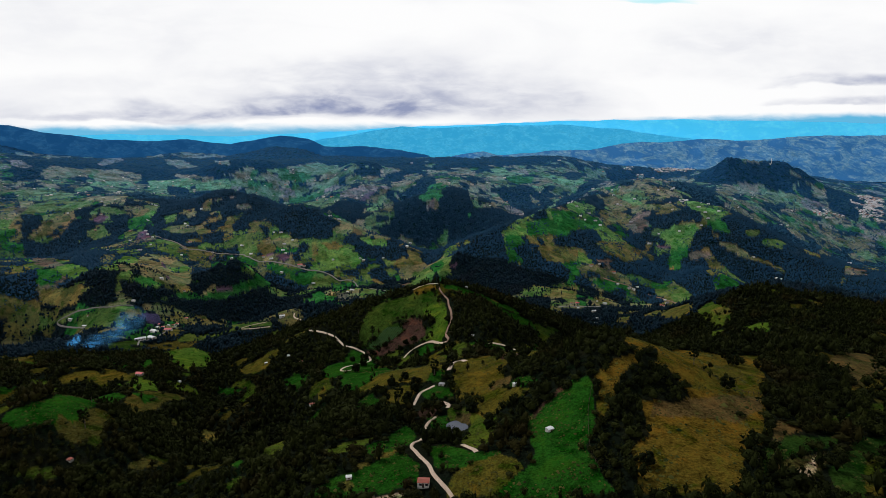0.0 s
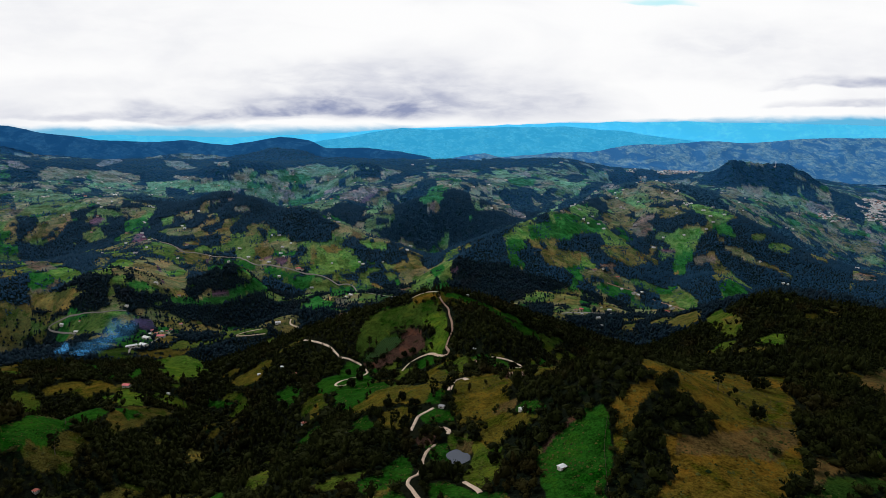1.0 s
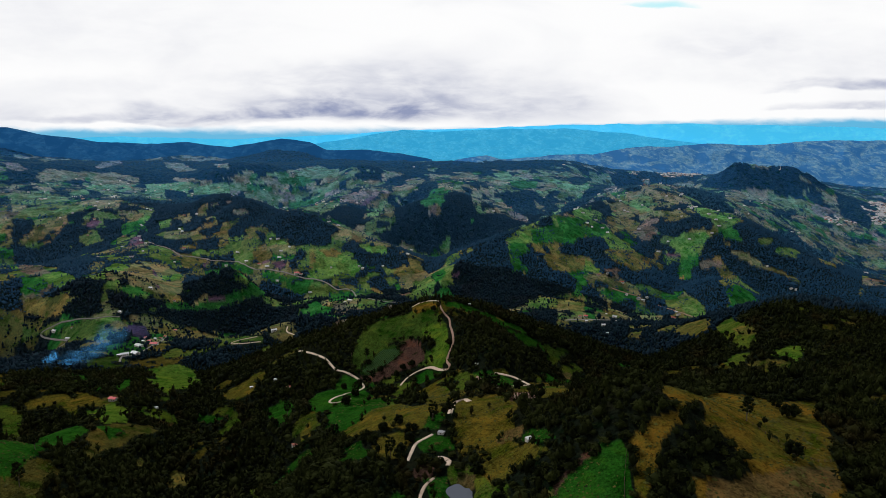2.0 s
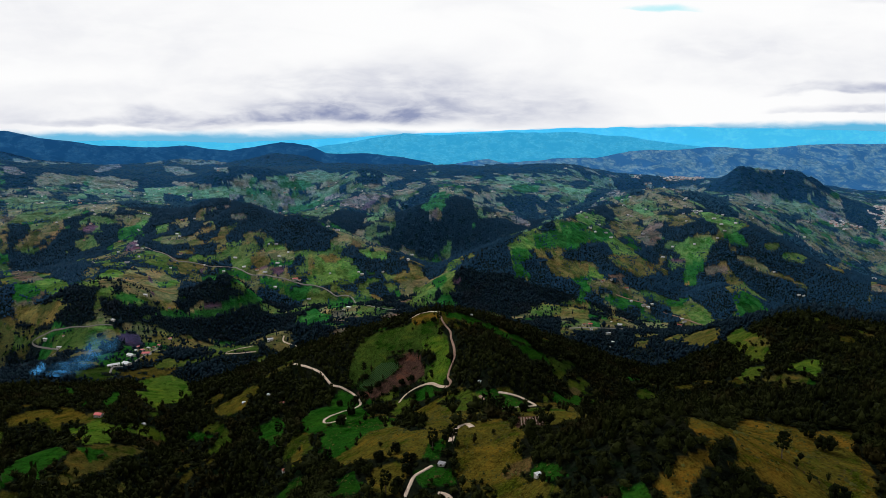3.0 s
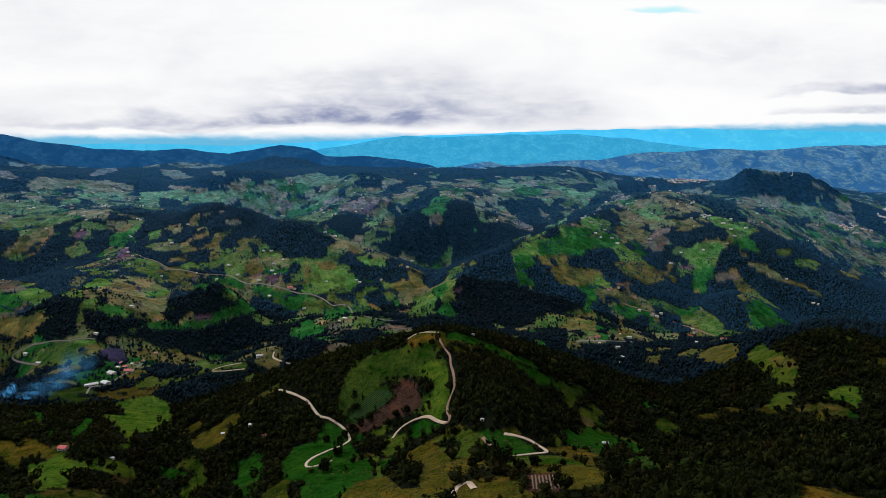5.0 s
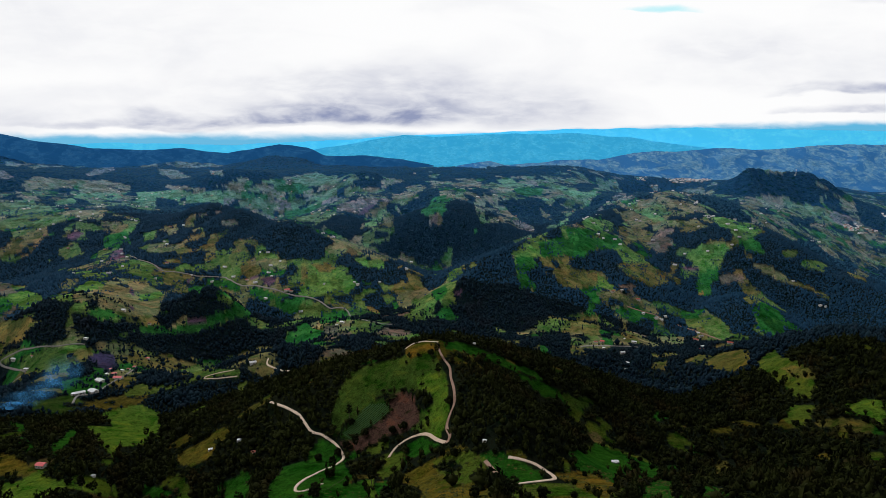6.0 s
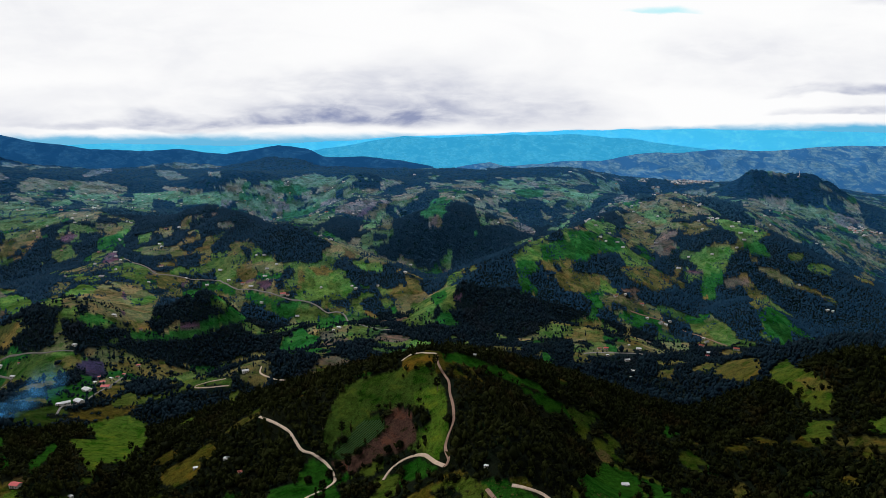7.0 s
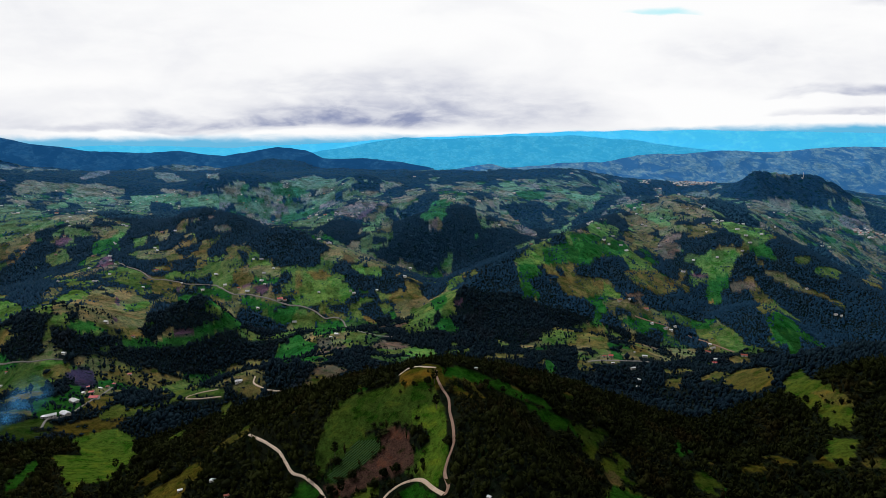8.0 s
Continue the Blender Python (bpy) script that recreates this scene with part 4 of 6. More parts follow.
plot(OLIVE, 234, 316, 257, 333, 288, 355, 268, 330, 236, 309)
plot(PASTURE, 187, 268, 205, 273, 236, 297, 244, 299, 235, 287, 199, 265, 186, 258)
plot(DEEP, 157, 214, 178, 235, 193, 246, 210, 254, 165, 196, 150, 195, 151, 203)
plot(OLIVE, 178, 222, 190, 229, 165, 196, 157, 195)
plot(HEATH, 153, 251, 165, 255, 167, 246, 154, 241, 141, 232)
plot(HEATH, 132, 211, 143, 219, 164, 229, 162, 222, 149, 208, 139, 205)
plot(SAND, 142, 211, 152, 218, 159, 227, 151, 212, 143, 207, 141, 209)
plot(None, 122, 213, 133, 224, 124, 206, 127, 202, 137, 204, 148, 199, 145, 194, 110, 191)
plot(LUSH, -109, 514, -118, 591, -92, 593, -83, 616, -70, 587, -73, 542, -85, 513, -88, 498)
plot(LUSH, -86, 491, -65, 521, -46, 549, -35, 479, -50, 431, -56, 412, -70, 444)
plot(LUSH, -172, 604, -157, 614, -142, 608, -117, 491, -132, 501)
plot(OLIVE, -103, 471, -99, 488, -90, 459, -97, 456)
plot(OLIVE, 23, 416, 31, 426, 43, 421, 47, 405, 52, 387, 46, 379, 35, 378, 22, 383, 17, 390)
plot(OLIVE, 43, 437, 62, 442, 87, 427, 90, 401, 79, 388, 64, 392, 51, 417)
plot(LUSH, 86, 524, 133, 636, 156, 617, 146, 573, 97, 463, 88, 504)
plot(STRAW, 77, 483, 101, 507, 97, 449, 85, 432, 76, 447)
plot(OLIVE, 104, 318, 133, 353, 120, 320, 111, 310, 102, 308)
plot(SOIL, 49, 425, 66, 417, 61, 392, 46, 399)
plot(LUSH, -89, 499, -73, 542, -68, 592, -62, 609, -56, 569, -60, 499, -65, 480)
plot(PASTURE, -49, 583, -32, 594, -20, 585, -22, 558, -35, 545)
plot(OLIVE, -67, 436, -55, 442, -43, 478, -26, 476, -21, 547, -1, 546, 22, 529, 34, 511, 28, 465, 13, 432, 5, 397, 1, 381, -16, 380, -58, 416)
plot(LUSH, -10, 381, -6, 397, 3, 404, 4, 388, -1, 377)
plot(PASTURE, -1, 543, 22, 529, 34, 511, 28, 488, 12, 484, 4, 513)
plot(None, -24, 464, -21, 533, -6, 489, -7, 427, -17, 432)
plot(None, -68, 584, -53, 605, -34, 579, -41, 559, -58, 556)
plot(None, -1, 535, 12, 528, 19, 509, 9, 508)


def inside(x, y, corners):
    """Which places lie in a polygon, given as x0, y0, x1, y1, ..."""
    p = np.array(corners, float).reshape(-1, 2)
    hit = np.zeros(x.shape, bool)
    for (x0, y0), (x1, y1) in zip(p, np.roll(p, -1, 0)):
        if y0 != y1:
            hit ^= ((y0 > y) != (y1 > y)) & (x < (x1 - x0) * (y - y0) / (y1 - y0) + x0)
    return hit


def rim(x, y, corners):
    """How far places in a polygon lie from its edge."""
    best = np.full(x.shape, 1e3)
    for (x0, y0), (x1, y1) in zip(corners, np.roll(corners, -1, 0)):
        dx, dy = x1 - x0, y1 - y0
        t = np.clip(((x - x0) * dx + (y - y0) * dy) / (dx * dx + dy * dy + 1e-6), 0, 1)
        best = np.minimum(best, np.hypot(x - x0 - t * dx, y - y0 - t * dy))
    return best


def cover(x, y):
    """The ground's colour, how wooded it is and how far the next plot's edge is."""
    x, y = np.asarray(x, float), np.asarray(y, float)
    a, b, edge = cells(x, y, 56.0, 21)
    clumps = fractal(x, y, 330, 3, 61)
    tone_of, spare, small = cells(x, y, 34.0, 33)
    edge = np.where(y > 950, np.minimum(edge, small + 2.5 * (spare > 0.5) * 10), edge)
    scrub = fractal(x, y, 42, 4, 67)
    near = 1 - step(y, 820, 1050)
    valley_floor = np.maximum(near, (1 - step(y, 1080, 1250)) * step(x, -300, -100))
    p = 0.30 + 0.7 * valley_floor + 0.5 * clumps * (1 - valley_floor)
    wood = (a < p) | (scrub > 0.42)
    glade = fractal(x * 1.25, y * 0.8, 36, 3, 71)
    wood &= ~((glade > np.where(x < 20, 0.33, 0.44) + 0.5 * step(y, 700, 950) + 0.3 * step(y, 310, 240)) & (y < 1100))
    kinds = np.array([PASTURE, LUSH, OLIVE, DRY, OLIVE, PASTURE, OLIVE, LUSH, PASTURE, OLIVE, DRY, MEADOW, BRIGHT, HEATH])
    colour = kinds[np.minimum((b * 14).astype(int), 13)]
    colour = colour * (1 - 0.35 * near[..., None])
    wood |= (y > 3600 + 120 * clumps) & (a < 0.7)
    ragged = np.where(y > 950, 6.0, 3.5)
    wx, wy = x + ragged * fractal(x, y, 28, 3, 81), y + ragged * fractal(x, y, 28, 3, 83)
    for grows, corners in PLOTS:
        q = np.array(corners, float).reshape(-1, 2)
        (x0, y0), (x1, y1) = q.min(0), q.max(0)
        at = np.nonzero((wx > x0) & (wx < x1) & (wy > y0) & (wy < y1))
        hit = inside(wx[at], wy[at], corners)
        at = tuple(i[hit] for i in at)
        wood[at] = grows is None
        if grows is not None:
            colour[at] = grows
            edge[at] = 2.0 + rim(wx[at], wy[at], q)
    wood |= (y > 1100) & (fractal(x, y, 62, 3, 85) > 0.50)
    # colour lifted beyond the foreground, which stands for cloud shade nearer by
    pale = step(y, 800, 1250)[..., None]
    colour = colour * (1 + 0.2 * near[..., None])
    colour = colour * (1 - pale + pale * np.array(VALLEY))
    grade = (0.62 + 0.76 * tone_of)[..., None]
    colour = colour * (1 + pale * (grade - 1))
    colour = colour * (1 + pale * (spare[..., None] - 0.5) * np.array((0.36, -0.06, 0.0)))
    # distance haze put into the ground colour: cooler and paler further off
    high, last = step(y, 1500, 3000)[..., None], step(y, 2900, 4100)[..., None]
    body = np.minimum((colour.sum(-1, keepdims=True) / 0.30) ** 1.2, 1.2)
    colour = colour * (1 - high * 0.05 - 0.35 * last) + np.array(HAZE_TINT) * body * (high + 0.5 * last)
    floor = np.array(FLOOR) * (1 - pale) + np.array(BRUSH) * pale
    floor = floor * (1 - high) + np.array(HAZE_FLOOR) * high
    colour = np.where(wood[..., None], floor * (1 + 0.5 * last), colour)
    return colour, wood, edge


# Roads: width, then x, y along the middle.
NEAR_ROAD = (1.8, [(6, 219), (4, 224), (1, 230), (-2, 237), (-4, 246), (-8, 256), (-11, 265), (-13, 271), (-12, 279), (-9, 284), (-7, 297), (-7, 309), (-5, 321), (-1, 328)])
HILL_TRACK = (2.1, [(9, 556), (11, 564), (9, 582), (11, 593), (15, 604), (15, 620), (13, 640), (12, 664), (7, 681), (3, 696), (2, 709)])
LINK_TRACK = (2.1, [(-35, 586), (-32, 595), (-28, 600), (-21, 602), (-13, 599), (-6, 592), (0, 579), (8, 559)])
LOOP_ROAD = (2.1, [(-159, 705), (-149, 693), (-135, 678), (-122, 664), (-113, 650), (-104, 636), (-94, 630), (-82, 618), (-75, 607), (-71, 597), (-71, 589), (-76, 576), (-82, 562), (-87, 549), (-91, 535), (-90, 525), (-86, 522), (-80, 526), (-74, 535)])
UPPER_ROAD = (2.3, [(-251, 1006), (-248, 990), (-235, 980), (-221, 973), (-205, 971), (-189, 969)])
GLEN_LOOP = (2.0, [(-296, 989), (-317, 990), (-335, 985), (-335, 978), (-310, 972), (-285, 970)])
VALLEY_ROAD = (3.3, [(-844, 1758), (-798, 1717), (-748, 1685), (-712, 1655), (-684, 1657), (-643, 1666), (-620, 1663), (-571, 1672), (-531, 1635), (-496, 1607), (-466, 1599), (-409, 1575), (-369, 1556), (-342, 1545), (-314, 1545), (-281, 1530), (-257, 1511), (-215, 1499), (-185, 1410), (-156, 1356), (-116, 1316), (-86, 1317)])
HAMLET_ROAD = (2.6, [(-467, 885), (-477, 911), (-468, 919), (-464, 933), (-467, 964), (-474, 1013), (-494, 1082)])
EAST_ROAD = (4.0, [(245, 1153), (274, 1160), (309, 1157), (340, 1156), (356, 1144)])
EAST_TRACK = (3.5, [(433, 1496), (471, 1488), (497, 1486), (506, 1478)])
FARM_TRACK = (3.2, [(541, 1467), (556, 1450), (568, 1412), (577, 1389), (590, 1360)])
FIELD_TRACK = (2.6, [(46, 507), (53, 504), (61, 500), (66, 494), (69, 488), (69, 480), (60, 476), (52, 474), (44, 472)])
SPUR_TRACK = (2.4, [(32, 509), (35, 500), (38, 491), (41, 482)])
WEST_TRACK = (1.9, [(-711, 1105), (-679, 1097), (-728, 1138), (-766, 1166), (-785, 1182), (-780, 1184), (-761, 1177), (-726, 1161), (-694, 1144), (-644, 1127), (-599, 1133)])
TOP_TRACK = (2.4, [(2, 714), (-8, 718), (-17, 735), (-25, 733), (-30, 719)])
MID_ROAD = (1.9, [(-15, 346), (-13, 356), (-11, 364), (-6, 368), (-2, 371)])
UPPER_BEND = (3.2, [(8, 393), (10, 405), (13, 417), (18, 422), (21, 411)])
PAD = (2.6, [(1, 347), (4, 346), (7, 342), (6, 338)])
POND_TRACK = (2.2, [(12, 266), (15, 259), (17, 254), (18, 250)])
ROADS = (NEAR_ROAD, MID_ROAD, UPPER_BEND, TOP_TRACK, HILL_TRACK, LINK_TRACK, LOOP_ROAD, UPPER_ROAD, GLEN_LOOP, VALLEY_ROAD, HAMLET_ROAD, EAST_ROAD, EAST_TRACK, FARM_TRACK, FIELD_TRACK, SPUR_TRACK, WEST_TRACK, PAD, POND_TRACK)
# Houses: roof, x, y, length.
HAMLET = [('redbig', -516, 1061, 10.0), ('redbig', -496, 1033, 11.0), ('redbig', -472, 1000, 12.0), ('white', -500, 1062, 8.0), ('white', -503, 1026, 8.0), ('red', -498, 1077, 8.0), ('redbig', -500, 1098, 8.0), ('white', -487, 981, 14.0), ('tin', -467, 930, 13.0), ('tin', -478, 920, 11.0), ('tin', -484, 917, 7.0), ('white', -741, 1158, 14.0), ('white', -680, 1102, 12.0), ('red', -687, 1128, 7.0), ('redbig', -507, 1156, 10.0), ('white', -271, 997, 9.0), ('red', 278, 1177, 11.0), ('redbig', 289, 1177, 12.0), ('white', 308, 1119, 12.0), ('white', 304, 1078, 9.0)]
EAST_HAMLET = [('tin', 297, 1062, 7.0), ('white', 348, 1183, 13.0), ('grey', 493, 1472, 15.0), ('white', 505, 1471, 12.0), ('white', 520, 1488, 10.0), ('white', 466, 1480, 10.0), ('red', 468, 1524, 14.0), ('red', 410, 1536, 15.0), ('white', 433, 1540, 9.0), ('white', 564, 1411, 10.0), ('grey', 561, 1390, 14.0), ('red', 543, 1372, 16.0), ('white', 536, 1327, 13.0), ('redbig', 523, 1300, 12.0), ('red', 598, 1338, 18.0), ('white', 283, 1144, 8.0), ('redbig', -370, 1566, 20.0), ('red', -358, 1562, 12.0), ('white', -195, 1320, 14.0), ('white', -203, 1302, 9.0)]
VALLEY_HOUSES = [('red', -484, 1624, 13.0), ('white', -525, 1644, 14.0), ('white', -422, 1626, 9.0), ('white', -414, 1541, 12.0), ('white', -203, 1601, 12.0), ('white', -213, 1611, 10.0), ('white', -149, 1608, 10.0), ('white', -95, 2084, 15.0), ('white', -84, 1638, 12.0), ('white', -581, 1645, 12.0), ('white', -640, 1664, 9.0), ('red', -716, 1698, 16.0), ('white', -601, 1264, 12.0), ('white', -693, 1581, 10.0), ('white', -604, 1145, 10.0), ('red', -556, 1267, 10.0), ('white', -844, 1742, 9.0), ('white', -797, 1864, 12.0), ('white', -1430, 2409, 18.0), ('white', -1452, 2414, 14.0)]
UPLAND_HOUSES = [('red', -1336, 2282, 16.0), ('white', -1560, 2408, 16.0), ('white', -1570, 2400, 14.0), ('white', -1285, 2396, 20.0), ('white', -1709, 2865, 14.0), ('red', -1142, 2011, 12.0), ('white', 879, 2098, 14.0), ('white', 1030, 2227, 15.0), ('white', 1443, 2396, 16.0), ('white', 1400, 2371, 14.0), ('white', 1574, 2595, 12.0), ('white', 780, 1942, 10.0), ('white', 448, 1829, 14.0), ('white', 917, 1670, 9.0), ('white', 940, 1587, 11.0), ('white', 949, 1580, 9.0), ('redbig', 1730, 2644, 18.0), ('white', 338, 2971, 22.0), ('white', 53, 2574, 16.0), ('white', 156, 2644, 22.0)]
FAR_HOUSES = [('white', -145, 3469, 20.0), ('white', -472, 3093, 18.0), ('red', -441, 2486, 20.0), ('white', -478, 2500, 14.0), ('red', 1032, 3692, 14.0), ('white', 338, 1206, 6.0), ('white', 138, 593, 4.0), ('white', 38, 743, 2.8), ('white', 195, 1082, 6.0), ('red', -6, 230, 5.0), ('tin', -40, 244, 2.6), ('tin', 52, 254, 3.2), ('red', -103, 457, 4.2), ('redbig', -343, 648, 8.0), ('white', 756, 3683, 34.0), ('grey', 3, 371, 3.6), ('tin', 47, 334, 3.4), ('red', -212, 316, 3.0), ('white', -174, 661, 4.0), ('white', 33, 527, 2.4)]
NEAR_HOUSES = [('red', -154, 636, 4.0), ('white', -201, 662, 3.6), ('tin', -297, 645, 3.5), ('tin', 140, 595, 4.0)]
HOUSES = [(kind, x, y, size * 0.62 if y > 1000 else size) for kind, x, y, size in HAMLET + EAST_HAMLET + VALLEY_HOUSES + UPLAND_HOUSES + FAR_HOUSES + NEAR_HOUSES]
POND = (11.5, 312.0, 6.0, 9.0)
# END COVER


# ---- the ground: one sheet, finer where the flight passes ----
def mesh_from(name, verts, faces, smooth=False):
    """A mesh from arrays: faces all of one size."""
    faces = np.asarray(faces, np.int32)
    me = bpy.data.meshes.new(name)
    me.vertices.add(len(verts))
    me.vertices.foreach_set("co", np.asarray(verts, np.float32).ravel())
    count, size = faces.shape
    me.loops.add(count * size)
    me.loops.foreach_set("vertex_index", faces.ravel())
    me.polygons.add(count)
    me.polygons.foreach_set("loop_start", np.arange(0, count * size, size, dtype=np.int32))
    if smooth:
        me.polygons.foreach_set("use_smooth", np.ones(count, bool))
    me.update(calc_edges=True)
    return me


def build_ground():
    ahead = np.radians(np.concatenate([np.linspace(-50, -40, 24)[:-1], np.linspace(-40, 40, 740), np.linspace(40, 50, 24)[1:]]))
    rest = np.radians(np.linspace(50, 310, 60)[1:-1])
    turn = np.concatenate([ahead, rest])
    reach = np.concatenate([[4, 30, 60, 90], np.geomspace(120, 6300, 640)])
    a, r = np.meshgrid(turn, reach)
    x, y = r * np.sin(a), -60 + r * np.cos(a)
    z = land(x, y)
    verts = np.stack([x, y, z], -1).reshape(-1, 3)
    rows, cols = a.shape
    i = np.arange(rows * cols).reshape(rows, cols)
    j = np.roll(i, -1, 1)
    faces = np.stack([i[:-1], j[:-1], j[1:], i[1:]], -1).reshape(-1, 4)[:, ::-1]
    me = mesh_from("ground", verts, faces, True)
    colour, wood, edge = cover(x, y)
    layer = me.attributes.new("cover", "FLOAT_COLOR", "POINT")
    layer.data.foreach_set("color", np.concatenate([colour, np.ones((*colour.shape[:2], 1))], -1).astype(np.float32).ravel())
    ob = new("ground", me)
    me.materials.append(GROUND)
    return tagged(ob, "rolling green and olive pasture on a hilly countryside", "ground", kind="structure")


build_ground()


# ---- woods and hedges ----
def ball(seed, rough):
    """A rough twenty-sided clump."""
    rng = np.random.default_rng(seed)
    g = (1 + 5 ** 0.5) / 2
    v = np.array([(-1, g, 0), (1, g, 0), (-1, -g, 0), (1, -g, 0), (0, -1, g), (0, 1, g), (0, -1, -g), (0, 1, -g), (g, 0, -1), (g, 0, 1), (-g, 0, -1), (-g, 0, 1)]) / 1.9
    f = np.array([0, 11, 5, 0, 5, 1, 0, 1, 7, 0, 7, 10, 0, 10, 11, 1, 5, 9, 5, 11, 4, 11, 10, 2, 10, 7, 6, 7, 1, 8, 3, 9, 4, 3, 4, 2, 3, 2, 6, 3, 6, 8, 3, 8, 9, 4, 9, 5, 2, 4, 11, 6, 2, 10, 8, 6, 7, 9, 8, 1]).reshape(-1, 3)
    return v * (1 + rough * (rng.random((12, 1)) - 0.5) * 2), f


def tent(seed):
    """A rough five-sided crown down to the ground, for trees far off."""
    rng = np.random.default_rng(seed)
    turn = np.arange(5) * 1.2566 + rng.uniform(-0.4, 0.4, 5)
    reach = rng.uniform(0.38, 0.62, 5)
    ring = np.stack([reach * np.cos(turn), reach * np.sin(turn), rng.uniform(0.0, 0.45, 5)], -1)
    v = np.concatenate([ring, [(rng.normal(0, 0.12), rng.normal(0, 0.12), 1.0)]])
    return v, np.array([(k, (k + 1) % 5, 5) for k in range(5)])


def lump(seed):
    """A rough eight-sided clump, for trees a little way off."""
    rng = np.random.default_rng(seed)
    v = np.array([(1, 0, 0), (0, 1, 0), (-1, 0, 0), (0, -1, 0), (0, 0, 1), (0, 0, -1)], float) * rng.uniform(0.75, 1.35, (6, 1)) + rng.normal(0, 0.12, (6, 3))
    return v * 1.1, np.array([(0, 1, 4), (1, 2, 4), (2, 3, 4), (3, 0, 4), (1, 0, 5), (2, 1, 5), (3, 2, 5), (0, 3, 5)])


def crown(seed, sprays, clumps=1):
    """A crown 1 wide and 1 high: rough clumps inside, sprays of leaves standing out all round, with gaps."""
    rng = np.random.default_rng(seed)
    verts, faces, n = [], [], 0
    for k in range(max(clumps, 1)):
        v, f = ball(seed * 31 + k, 0.3) if clumps else lump(seed * 31 + k)
        size = (0.33 if sprays > 5 else 0.42) if clumps < 2 else 0.22
        off = np.zeros(3) if clumps < 2 else np.array([*(rng.normal(0, 0.19, 2)), rng.uniform(-0.22, 0.25)])
        verts.append(v * size * (1, 1, 0.95) + off + (0, 0, 0.5))
        faces.append(f + n)
        n += len(v)
    for k in range(sprays):
        d = rng.normal(0, 1, 3)
        d /= np.linalg.norm(d)
        d[2] = abs(d[2]) if rng.random() < 0.75 else d[2]
        at = d * rng.uniform(0.22, 0.50) * (1, 1, 0.95) + (0, 0, 0.5)
        e = rng.normal(0, 1, (3, 3))
        e = e / np.linalg.norm(e, axis=1, keepdims=True) * rng.uniform(0.10, 0.21) * (30.0 / max(sprays, 12)) ** 0.33
        verts.append(at + e)
        faces.append(np.array([[n, n + 1, n + 2]]))
        n += 3
    return np.concatenate(verts), np.concatenate(faces)


def clear_of_roads(x, y, margin):
    """Which places lie off every road and yard, the near verge (towards the south) kept wider."""
    ok = np.ones(x.shape, bool)
    for width, line in ROADS:
        for (x0, y0), (x1, y1) in zip(line, line[1:]):
            dx, dy = x1 - x0, y1 - y0
            t = np.clip(((x - x0) * dx + (y - y0) * dy) / (dx * dx + dy * dy + 1e-6), 0, 1)
            ox, oy = x - x0 - t * dx, y - y0 - t * dy
            ok &= np.hypot(ox, np.where(oy < 0, oy * 0.17, oy)) > width / 2 + margin
    for kind, hx, hy, size in HOUSES:
        ok &= np.hypot(x - hx, np.where(y < hy, (y - hy) * 0.5, y - hy)) > 0.75 * size + margin
    return ok & (np.hypot((x - POND[0]) / POND[2], (y - POND[1] + 9) / (POND[3] + 9)) > 1.25)


